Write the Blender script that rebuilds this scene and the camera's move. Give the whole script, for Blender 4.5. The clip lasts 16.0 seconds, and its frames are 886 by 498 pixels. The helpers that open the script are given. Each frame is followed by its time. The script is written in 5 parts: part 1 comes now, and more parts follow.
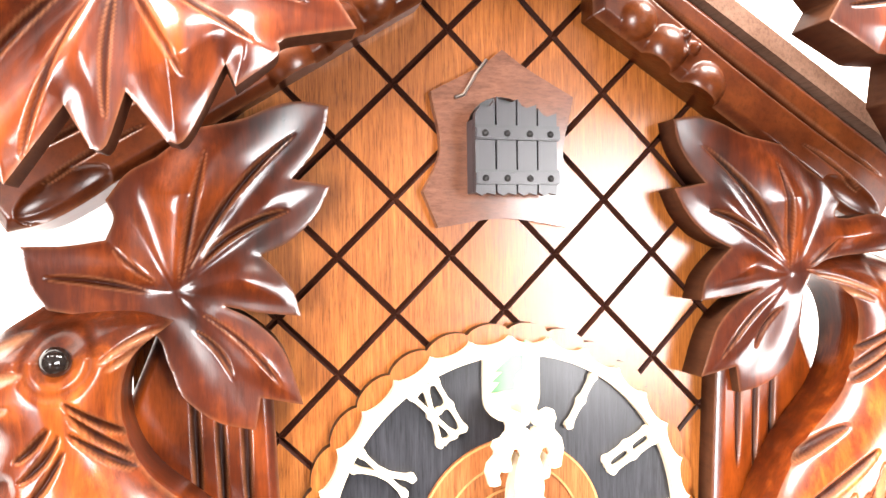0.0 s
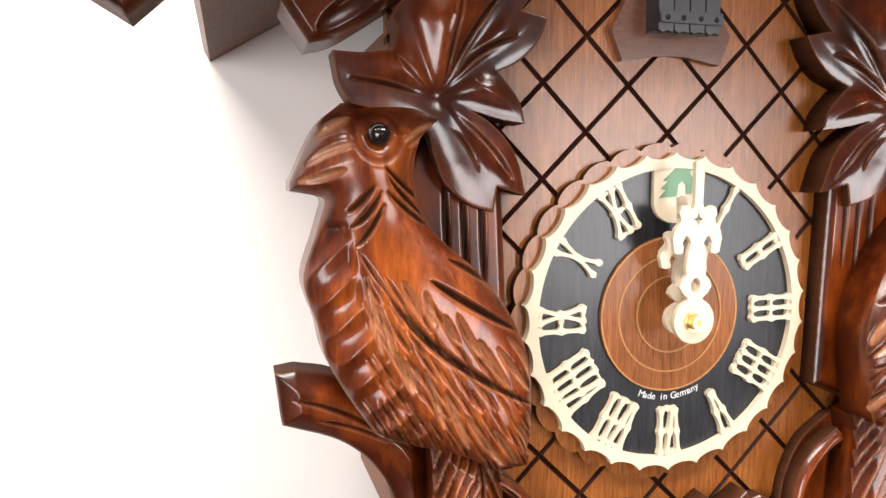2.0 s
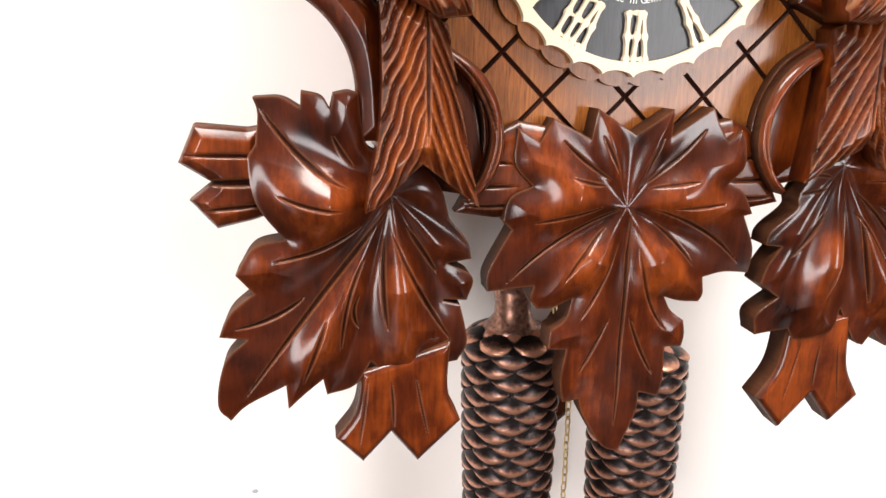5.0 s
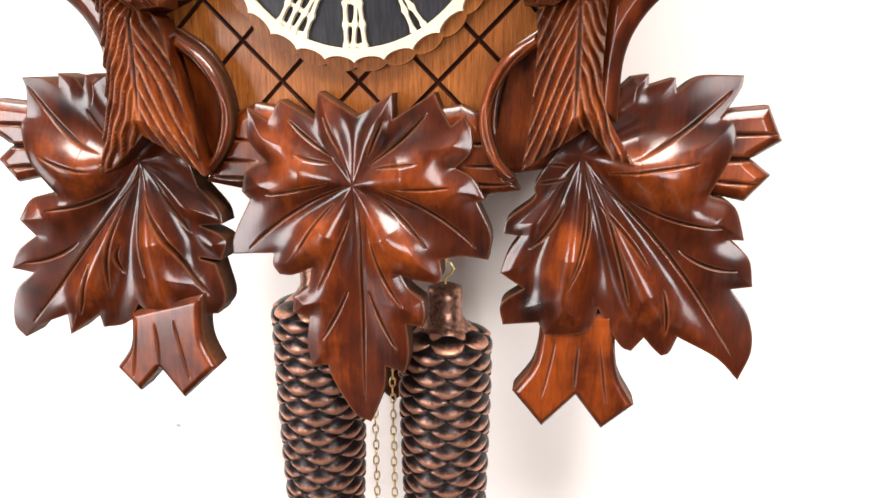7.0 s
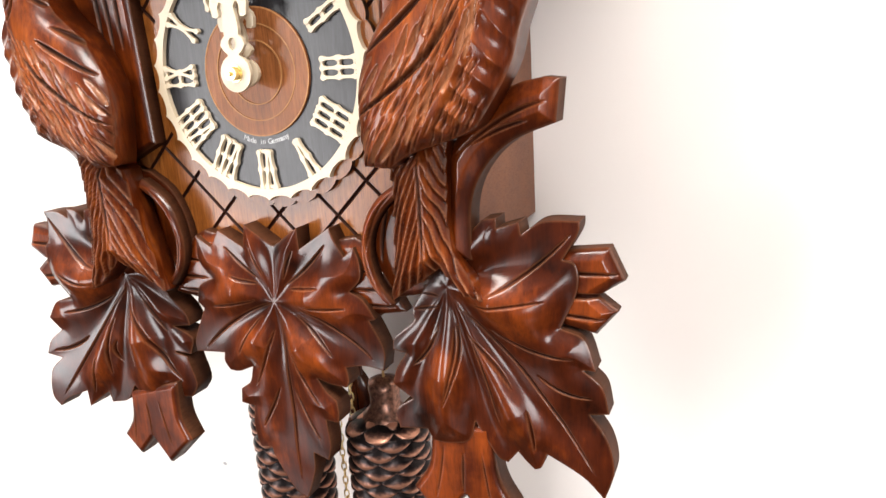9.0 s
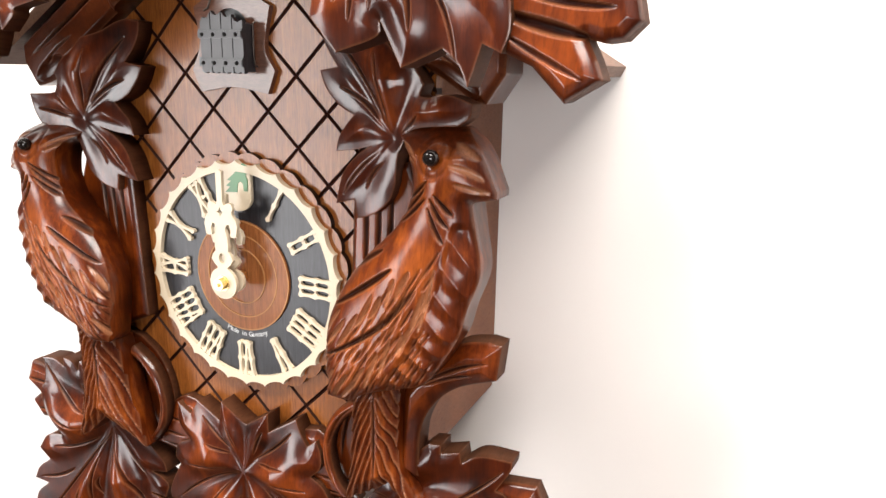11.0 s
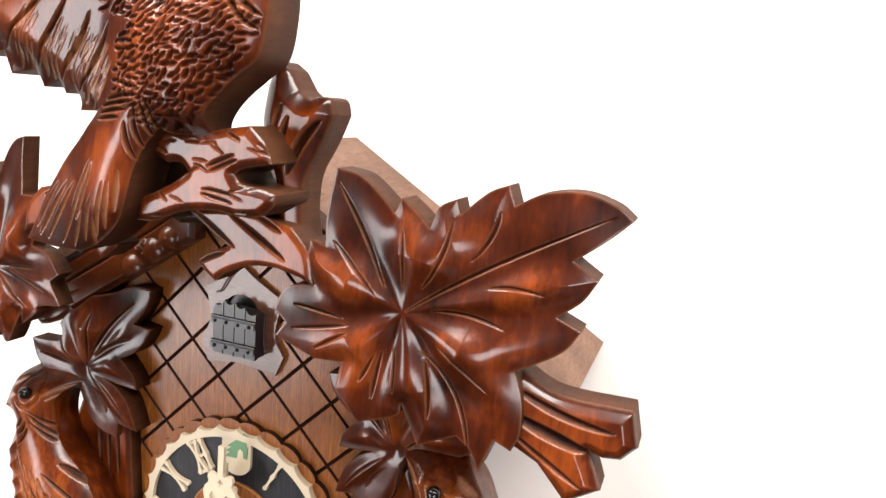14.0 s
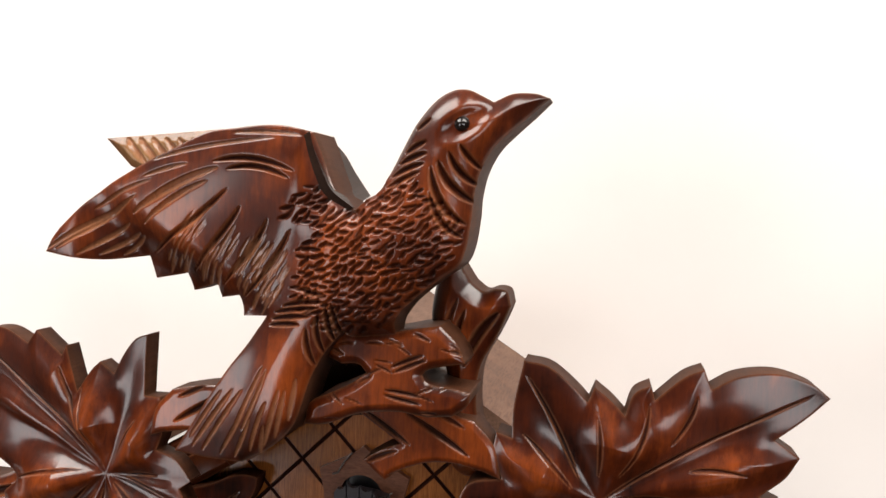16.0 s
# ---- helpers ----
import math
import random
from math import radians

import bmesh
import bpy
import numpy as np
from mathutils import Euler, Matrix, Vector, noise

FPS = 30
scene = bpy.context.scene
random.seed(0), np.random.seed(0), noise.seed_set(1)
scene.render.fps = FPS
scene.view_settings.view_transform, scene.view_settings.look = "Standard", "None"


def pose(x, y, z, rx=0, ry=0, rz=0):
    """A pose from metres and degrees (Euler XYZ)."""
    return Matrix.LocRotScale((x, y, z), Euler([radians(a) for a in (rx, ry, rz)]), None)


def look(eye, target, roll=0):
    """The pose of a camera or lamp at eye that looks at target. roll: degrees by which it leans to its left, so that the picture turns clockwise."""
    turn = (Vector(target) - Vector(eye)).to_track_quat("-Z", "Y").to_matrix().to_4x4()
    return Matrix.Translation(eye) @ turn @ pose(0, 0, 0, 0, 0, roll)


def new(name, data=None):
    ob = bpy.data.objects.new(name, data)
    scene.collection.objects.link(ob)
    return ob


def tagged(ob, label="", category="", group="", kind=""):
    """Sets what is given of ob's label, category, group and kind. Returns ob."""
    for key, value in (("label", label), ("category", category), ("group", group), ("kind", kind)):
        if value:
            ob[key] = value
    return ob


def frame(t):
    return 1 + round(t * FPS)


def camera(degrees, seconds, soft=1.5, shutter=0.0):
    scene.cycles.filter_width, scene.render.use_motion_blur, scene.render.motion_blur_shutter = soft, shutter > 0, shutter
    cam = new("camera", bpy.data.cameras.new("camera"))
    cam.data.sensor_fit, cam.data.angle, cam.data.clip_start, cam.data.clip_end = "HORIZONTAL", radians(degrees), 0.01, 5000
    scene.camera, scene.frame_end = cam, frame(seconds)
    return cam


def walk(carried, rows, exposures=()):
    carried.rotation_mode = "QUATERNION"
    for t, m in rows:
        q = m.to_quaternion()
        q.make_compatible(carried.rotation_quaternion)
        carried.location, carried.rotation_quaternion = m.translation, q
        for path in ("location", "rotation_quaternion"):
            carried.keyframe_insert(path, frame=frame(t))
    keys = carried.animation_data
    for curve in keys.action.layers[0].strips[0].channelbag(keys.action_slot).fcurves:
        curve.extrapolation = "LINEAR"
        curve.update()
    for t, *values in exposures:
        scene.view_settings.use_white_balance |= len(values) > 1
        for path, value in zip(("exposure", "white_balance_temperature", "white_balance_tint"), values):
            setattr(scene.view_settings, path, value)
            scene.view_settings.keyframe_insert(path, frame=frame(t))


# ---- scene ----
cam = camera(64.0, 16.0)
PATH = [
    (0.0, (-0.08259, -0.23003, 1.69947), (0.17388, 0.73646, 1.68899), -0.71),
    (0.5, (-0.10640, -0.23432, 1.68702), (0.16302, 0.72839, 1.66071), -0.67),
    (1.0, (-0.12774, -0.24590, 1.68340), (0.13590, 0.71751, 1.63561), -0.77),
    (1.5, (-0.15141, -0.25845, 1.67189), (0.10534, 0.70556, 1.60283), -0.68),
    (2.0, (-0.17622, -0.26123, 1.65622), (0.10805, 0.69267, 1.56053), -0.19),
    (2.5, (-0.19688, -0.26590, 1.63749), (0.10975, 0.67793, 1.51455), 0.14),
    (3.0, (-0.20984, -0.27239, 1.61624), (0.10805, 0.66001, 1.44441), 0.89),
    (3.5, (-0.21110, -0.27835, 1.59025), (0.10689, 0.64613, 1.37992), 1.00),
    (4.0, (-0.20421, -0.28623, 1.56981), (0.10054, 0.63315, 1.32120), 1.24),
    (6.5, (0.03582, -0.32750, 1.52652), (-0.06468, 0.63002, 1.25618), -0.44),
    (7.0, (0.09371, -0.33451, 1.53269), (-0.05835, 0.62050, 1.27798), 0.08),
    (7.5, (0.14719, -0.33883, 1.53992), (-0.06194, 0.60783, 1.29465), 0.01),
    (8.0, (0.18690, -0.33102, 1.55251), (-0.10110, 0.59572, 1.31130), -1.24),
    (8.5, (0.21766, -0.31994, 1.57321), (-0.14034, 0.58089, 1.32759), -3.02),
    (9.0, (0.24068, -0.31614, 1.59855), (-0.15739, 0.56583, 1.34642), -3.54),
    (11.5, (0.26749, -0.31810, 1.74987), (-0.11530, 0.57154, 1.50065), 2.19),
    (12.0, (0.26705, -0.31501, 1.77726), (-0.09781, 0.58183, 1.52689), 2.92),
    (12.5, (0.26397, -0.31805, 1.80052), (-0.09183, 0.58565, 1.56247), 3.87),
    (13.0, (0.25928, -0.32064, 1.82524), (-0.09175, 0.58720, 1.59605), 4.43),
    (13.5, (0.24992, -0.32298, 1.84624), (-0.08974, 0.59204, 1.62849), 4.94),
    (14.0, (0.23305, -0.32880, 1.86271), (-0.09820, 0.59355, 1.66378), 5.07),
    (14.5, (0.20504, -0.33245, 1.87619), (-0.11959, 0.59774, 1.70475), 3.86),
    (15.0, (0.17651, -0.33927, 1.88833), (-0.12673, 0.60481, 1.75899), 3.18),
    (15.5, (0.15144, -0.35130, 1.89672), (-0.11825, 0.60738, 1.80596), 2.96),
    (16.0, (0.12352, -0.35951, 1.89803), (-0.10699, 0.61116, 1.83025), 2.15),
]
EXPOSURES = [(0.0, 2.15), (0.5, 1.9), (1.0, 1.4), (1.5, 0.9), (2.0, 0.4), (2.5, 0.22), (4.0, 0.2), (7.0, 0.55), (9.0, 0.22), (12.0, 0.15), (14.0, 0.03), (14.5, -0.12), (15.0, -0.33), (15.5, -0.62), (16.0, -0.85)]
walk(cam, [(t, look(eye, target, roll)) for t, eye, target, roll in PATH], EXPOSURES)
from mathutils.geometry import delaunay_2d_cdt as delaunay

MM = 0.001
ORIGIN = Vector((0.0, 0.0, 1.6))          # the middle of the dial, on the face of the front board

# ---- light ----
world = bpy.data.worlds.new("world")
scene.world = world
world.use_nodes = True
WN = world.node_tree
sky = WN.nodes.new("ShaderNodeTexSky")
sky.sky_type = "NISHITA"
sky.sun_disc = False
sky.sun_elevation = radians(40)
sky.sun_rotation = radians(200)
WN.nodes["Background"].inputs[1].default_value = 0.12
WN.links.new(sky.outputs[0], WN.nodes["Background"].inputs[0])


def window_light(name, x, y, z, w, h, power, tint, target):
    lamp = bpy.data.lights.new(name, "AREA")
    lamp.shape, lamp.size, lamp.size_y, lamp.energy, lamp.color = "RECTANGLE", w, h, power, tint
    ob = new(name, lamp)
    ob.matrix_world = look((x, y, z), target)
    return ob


# ---- materials ----
def material(name):
    m = bpy.data.materials.new(name)
    m.use_nodes = True
    t = m.node_tree
    return m, t, t.nodes["Principled BSDF"]


def node(t, kind, **values):
    n = t.nodes.new(kind)
    for key, value in values.items():
        if key in n.inputs:
            n.inputs[key].default_value = value
    return n


def ramp(t, source, stops):
    r = t.nodes.new("ShaderNodeValToRGB")
    e = r.color_ramp.elements
    e[0].position, e[0].color = stops[0][0], (*stops[0][1], 1)
    e[1].position, e[1].color = stops[-1][0], (*stops[-1][1], 1)
    for p, c in stops[1:-1]:
        e.new(p).color = (*c, 1)
    t.links.new(source, r.inputs[0])
    return r.outputs[0]


def wood(name, dark, mid, light, stretch=(60, 60, 6), rough=0.28, coat=0.6, grain=0.25, streak=1.0, scale=1.0, carved=0.0, gloss=0.15, pore=0.45):
    """Stained and lacquered lime wood: blotches of stain, long grain, fine pores."""
    m, t, b = material(name)
    co = t.nodes.new("ShaderNodeTexCoord")
    mp = node(t, "ShaderNodeMapping")
    mp.inputs["Scale"].default_value = [s * scale for s in stretch]
    t.links.new(co.outputs["Object"], mp.inputs[0])
    long = node(t, "ShaderNodeTexNoise", Scale=4.0 * streak, Detail=6.0, Roughness=0.6, Distortion=0.4)
    t.links.new(mp.outputs[0], long.inputs["Vector"])
    blot = node(t, "ShaderNodeTexNoise", Scale=38.0, Detail=4.0, Roughness=0.55)
    t.links.new(co.outputs["Object"], blot.inputs["Vector"])
    mix = node(t, "ShaderNodeMath")
    mix.operation = "MULTIPLY_ADD"
    mix.inputs[1].default_value = grain
    sub = node(t, "ShaderNodeMath")
    sub.operation = "MULTIPLY"
    sub.inputs[1].default_value = 1.0 - grain
    t.links.new(blot.outputs[0], sub.inputs[0])
    t.links.new(long.outputs[0], mix.inputs[0])
    t.links.new(sub.outputs[0], mix.inputs[2])
    tone = mix.outputs[0]
    if carved:                             # painted by carved height: stain and shade in the hollows, swellings lighter
        at = t.nodes.new("ShaderNodeAttribute")
        at.attribute_name = "height_tone"
        k = node(t, "ShaderNodeMath")
        k.operation = "MULTIPLY_ADD"
        k.inputs[1].default_value = 0.19
        t.links.new(at.outputs["Fac"], k.inputs[0])
        t.links.new(tone, k.inputs[2])
        k2 = node(t, "ShaderNodeMath")
        k2.operation = "SUBTRACT"
        k2.inputs[1].default_value = 0.095
        t.links.new(k.outputs[0], k2.inputs[0])
        tone = k2.outputs[0]
    colour = ramp(t, tone, ((0.26, dark), (0.50, mid), (0.76, light)))
    if carved:                             # cuts get stain and painted shade, edges and crests wear and a painted glint
        for attribute, tint, amount in (("cut", (dark[0] * 0.5, dark[1] * 0.5, dark[2] * 0.5), carved), ("wear_glint", (0.40, 0.17, 0.080), 0.65)):
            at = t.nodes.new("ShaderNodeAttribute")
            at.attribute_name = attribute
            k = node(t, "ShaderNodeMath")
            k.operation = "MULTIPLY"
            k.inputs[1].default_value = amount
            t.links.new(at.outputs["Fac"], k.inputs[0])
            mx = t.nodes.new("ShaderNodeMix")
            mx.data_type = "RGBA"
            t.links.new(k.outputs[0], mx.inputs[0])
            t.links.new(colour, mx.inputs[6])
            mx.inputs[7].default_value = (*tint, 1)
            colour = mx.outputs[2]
    fine = node(t, "ShaderNodeTexNoise", Scale=14.0 * streak, Detail=3.0, Roughness=0.7)
    t.links.new(mp.outputs[0], fine.inputs["Vector"])
    pores = ramp(t, fine.outputs[0], ((0.34, (0.45, 0.42, 0.40)), (0.50, (1.0, 1.0, 1.0)), (0.72, (1.25, 1.25, 1.25))))
    grained = t.nodes.new("ShaderNodeMix")
    grained.data_type, grained.blend_type = "RGBA", "MULTIPLY"
    grained.inputs[0].default_value = pore
    t.links.new(colour, grained.inputs[6])
    t.links.new(pores, grained.inputs[7])
    t.links.new(grained.outputs[2], b.inputs["Base Color"])
    bump = node(t, "ShaderNodeBump", Strength=0.2, Distance=0.0006)
    t.links.new(fine.outputs[0], bump.inputs["Height"])
    t.links.new(bump.outputs[0], b.inputs["Normal"])
    rr = node(t, "ShaderNodeMapRange")
    rr.inputs["To Min"].default_value, rr.inputs["To Max"].default_value = rough * 0.75, rough * 1.35
    t.links.new(blot.outputs[0], rr.inputs[0])
    t.links.new(rr.outputs[0], b.inputs["Roughness"])
    b.inputs["Coat Weight"].default_value = coat
    b.inputs["Coat IOR"].default_value = 1.55
    if carved:                             # the cuts stay dull
        at = t.nodes.new("ShaderNodeAttribute")
        at.attribute_name = "groove"
        dull = node(t, "ShaderNodeMapRange")
        dull.inputs["To Min"].default_value, dull.inputs["To Max"].default_value = coat, 0.0
        t.links.new(at.outputs["Fac"], dull.inputs[0])
        t.links.new(dull.outputs[0], b.inputs["Coat Weight"])
    b.inputs["Coat Roughness"].default_value = gloss
    b.inputs["Specular IOR Level"].default_value = 0.1
    return m


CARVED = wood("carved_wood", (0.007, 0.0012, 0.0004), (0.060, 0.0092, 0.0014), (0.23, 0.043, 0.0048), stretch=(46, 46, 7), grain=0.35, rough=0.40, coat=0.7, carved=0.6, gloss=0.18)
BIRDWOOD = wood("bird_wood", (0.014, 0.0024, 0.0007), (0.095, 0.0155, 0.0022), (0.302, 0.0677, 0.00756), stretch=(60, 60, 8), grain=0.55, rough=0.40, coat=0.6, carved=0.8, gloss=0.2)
BOARD = wood("board_wood", (0.12, 0.032, 0.0058), (0.225, 0.070, 0.014), (0.37, 0.135, 0.030), stretch=(160, 60, 7), grain=0.62, rough=0.36, coat=0.55, gloss=0.21, pore=0.9)
HOUSEWOOD = wood("house_wood", (0.0723, 0.0272, 0.0153), (0.119, 0.0476, 0.0272), (0.17, 0.0723, 0.0425), stretch=(30, 30, 130), grain=0.6, rough=0.4, coat=0.7)
TRIM = wood("trim_wood", (0.0224, 0.00455, 0.00112), (0.0616, 0.0126, 0.00266), (0.133, 0.0329, 0.007), stretch=(30, 30, 30), rough=0.36, coat=0.5, carved=0.5, gloss=0.26)
# lighter tone that paints in the light falling on the far wing
LITWOOD = wood("lit_wood", (0.085, 0.034, 0.0119), (0.17, 0.0765, 0.0272), (0.289, 0.145, 0.0553), stretch=(40, 40, 8), rough=0.4, coat=0.5, carved=0.4)
RAW = wood("bare_edge_wood", (0.036, 0.0118, 0.0050), (0.066, 0.0235, 0.0105), (0.11, 0.044, 0.021), stretch=(40, 8, 40), rough=0.6, coat=0.0)
ROOFWOOD = wood("roof_wood", (0.085, 0.0425, 0.0263), (0.14, 0.0748, 0.0493), (0.212, 0.123, 0.085), stretch=(60, 8, 60), rough=0.5, coat=0.1)
CASEWOOD = wood("case_wood", (0.128, 0.0464, 0.024), (0.176, 0.0704, 0.0368), (0.224, 0.096, 0.0528), stretch=(20, 20, 80), rough=0.45, coat=0.1)
DIALBLACK = wood("dial_black", (0.008, 0.008, 0.0096), (0.016, 0.016, 0.0192), (0.032, 0.032, 0.0376), stretch=(120, 60, 7), grain=0.8, rough=0.45, coat=0.5, gloss=0.24, pore=0.8)
DIALBROWN = wood("dial_brown", (0.14, 0.044, 0.013), (0.24, 0.082, 0.026), (0.36, 0.14, 0.048), stretch=(140, 60, 7), grain=0.75, rough=0.4, coat=0.15, pore=0.8)
# sawn wood kept darker; behind the perch it paints in shade
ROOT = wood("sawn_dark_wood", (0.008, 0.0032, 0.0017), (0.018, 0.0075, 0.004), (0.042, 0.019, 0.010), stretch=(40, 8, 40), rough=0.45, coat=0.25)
GROOVE = wood("stained_groove", (0.010, 0.003, 0.0016), (0.022, 0.006, 0.003), (0.04, 0.011, 0.005), rough=0.5, coat=0.0)
GOUGE = wood("gouge_line", (0.35, 0.16, 0.055), (0.42, 0.20, 0.075), (0.5, 0.25, 0.1), rough=0.5, coat=0.1)


def plain(name, colour, rough=0.5, metal=0.0, vary=0.06, scale=60.0, bump_by=0.05):
    m, t, b = material(name)
    co = t.nodes.new("ShaderNodeTexCoord")
    n = node(t, "ShaderNodeTexNoise", Scale=scale, Detail=4.0)
    t.links.new(co.outputs["Object"], n.inputs["Vector"])
    low = tuple(max(0.0, c * (1 - vary)) for c in colour)
    high = tuple(min(1.0, c * (1 + vary)) for c in colour)
    t.links.new(ramp(t, n.outputs[0], ((0.3, low), (0.7, high))), b.inputs["Base Color"])
    b.inputs["Roughness"].default_value, b.inputs["Metallic"].default_value = rough, metal
    bump = node(t, "ShaderNodeBump", Strength=bump_by, Distance=0.001)
    t.links.new(n.outputs[0], bump.inputs["Height"])
    t.links.new(bump.outputs[0], b.inputs["Normal"])
    return m


CREAM = plain("cream_resin", (0.60, 0.50, 0.36), 0.35, vary=0.05)
GREEN = plain("green_enamel", (0.10, 0.22, 0.11), 0.4)
WHITE = plain("white_print", (0.72, 0.72, 0.72), 0.6)
BRASS = plain("brass", (0.86, 0.66, 0.32), 0.34, 1.0)
STEEL = plain("dark_steel", (0.10, 0.08, 0.07), 0.35, 1.0)
# lacquer of the rivets; also painted shade in the opening and over the straps
BLACK = plain("black_lacquer_and_shade", (0.012, 0.011, 0.011), 0.35)
EYE = plain("black_glass", (0.01, 0.007, 0.006), 0.06)
DOORGREY = plain("grey_brown_print", (0.020, 0.016, 0.018), 0.32, vary=0.2)
WALLPAINT = plain("white_wall_paint", (0.79, 0.745, 0.715), 0.75, vary=0.02, scale=9.0, bump_by=0.02)
FLOORWOOD = wood("floor_wood", (0.03, 0.014, 0.008), (0.05, 0.025, 0.014), (0.08, 0.042, 0.024), stretch=(2, 20, 2), rough=0.4)


# ---- shapes ----
def mesh_object(name, verts, faces, mats, parent=None, slots=None, smooth=True, label=""):
    me = bpy.data.meshes.new(name)
    me.from_pydata(verts, [], faces)
    for m in mats if isinstance(mats, (list, tuple)) else [mats]:
        me.materials.append(m)
    if slots is not None:
        me.polygons.foreach_set("material_index", np.asarray(slots, dtype=np.int32))
    if smooth:
        me.polygons.foreach_set("use_smooth", np.ones(len(me.polygons), dtype=bool))
    me.update()
    ob = new(name, me)
    if parent:
        ob.parent = parent
    if label:
        ob["label"] = label
    return ob


def part(name, bm, mat, parent, label="", smooth=False):
    me = bpy.data.meshes.new(name)
    bmesh.ops.recalc_face_normals(bm, faces=bm.faces)
    bm.to_mesh(me)
    bm.free()
    me.materials.append(mat)
    if smooth:
        me.polygons.foreach_set("use_smooth", np.ones(len(me.polygons), dtype=bool))
    ob = new(name, me)
    ob.parent = parent
    if label:
        ob["label"] = label
    return ob


def box(bm, x0, x1, y0, y1, z0, z1, bevel=0.0):
    r = bmesh.ops.create_cube(bm, size=1.0, matrix=Matrix.LocRotScale(((x0 + x1) / 2, (y0 + y1) / 2, (z0 + z1) / 2), None, (x1 - x0, y1 - y0, z1 - z0)))
    if bevel:
        bmesh.ops.bevel(bm, geom=[e for e in bm.edges if all(v in r["verts"] for v in e.verts)], offset=bevel, segments=2, affect="EDGES")


def smooth_outline(points, step):
    """A closed outline in millimetres: corners stay sharp, points marked with a third value are passed in a smooth curve."""
    n = len(points)
    first = next(i for i in range(n) if len(points[i]) == 2)
    pts = [points[(first + i) % n] for i in range(n)] + [points[first]]
    out, run = [], [pts[0]]
    for p in pts[1:]:
        run.append(p)
        if len(p) == 2:
            q = [np.array(c[:2], float) for c in run]
            q = [2 * q[0] - q[1]] + q + [2 * q[-1] - q[-2]]
            for i in range(1, len(q) - 2):
                a, b, c, d = q[i - 1:i + 3]
                k = max(1, int(np.linalg.norm(c - b) / step))
                for j in range(k):
                    u = j / k
                    out.append(0.5 * (2 * b + (c - a) * u + (2 * a - 5 * b + 4 * c - d) * u * u + (3 * b - a - 3 * c + d) * u ** 3))
            run = [p]
    return np.array(out)


def to_segments(p, a, b):
    """Distance of every point p to the nearest of the segments a-b."""
    best = np.full(len(p), 1e9)
    for s, e in zip(a, b):
        d = e - s
        u = np.clip(((p - s) @ d) / max(d @ d, 1e-9), 0, 1)
        np.minimum(best, np.hypot(*(p - s - u[:, None] * d).T), out=best)
    return best


def inside(p, poly):
    x, y = p.T
    hit = np.zeros(len(p), bool)
    for (x0, y0), (x1, y1) in zip(poly, np.roll(poly, -1, 0)):
        if y0 != y1:
            hit ^= ((y0 > y) != (y1 > y)) & (x < (x1 - x0) * (y - y0) / (y1 - y0) + x0)
    return hit


CUT_LOG, CREST_LOG = [], []


def grooves(p, lines, depth=1.0, sharp=False):
    """Gouge cuts: each a curve of two or three points (mm) and a width; deepest in the middle, running out at the ends."""
    h, rim = np.zeros(len(p)), np.zeros(len(p))
    for *pts, w in lines:
        q = np.array(pts, float)
        if len(q) == 3:
            u = np.linspace(0, 1, 9)[:, None]
            q = (1 - u) ** 2 * q[0] + 2 * u * (1 - u) * q[1] + u ** 2 * q[2]
        n = len(q) - 1
        box_lo, box_hi = q.min(0) - w * 1.3, q.max(0) + w * 1.3
        near = np.where(((p > box_lo) & (p < box_hi)).all(1))[0]
        if not len(near):
            continue
        c = p[near]
        best, along = np.full(len(c), 1e9), np.zeros(len(c))
        for i in range(n):
            d = q[i + 1] - q[i]
            u = np.clip(((c - q[i]) @ d) / max(d @ d, 1e-9), 0, 1)
            r = np.hypot(*(c - q[i] - u[:, None] * d).T)
            take = r < best
            best[take], along[take] = r[take], (i + u[take]) / n
        wide = 0.5 * w * np.clip(4.0 * along * (1 - along), 0, 1) ** 0.5 + 0.05
        k = np.clip(1 - best / wide, 0, 1)
        cut = (k if sharp else np.sin(0.5 * np.pi * k)) * wide * 1.1 * depth
        h[near] = np.maximum(h[near], cut)
        rim[near] = np.maximum(rim[near], np.clip(1 - np.abs(best / wide - 0.85) / 0.4, 0, 1) * (wide > 0.4))
    # depth darkens the cut like shade, its flank gets a painted pale glint
    if depth >= 0.5:
        CUT_LOG.append(h)
        CREST_LOG.append(0.4 * rim)
    return h


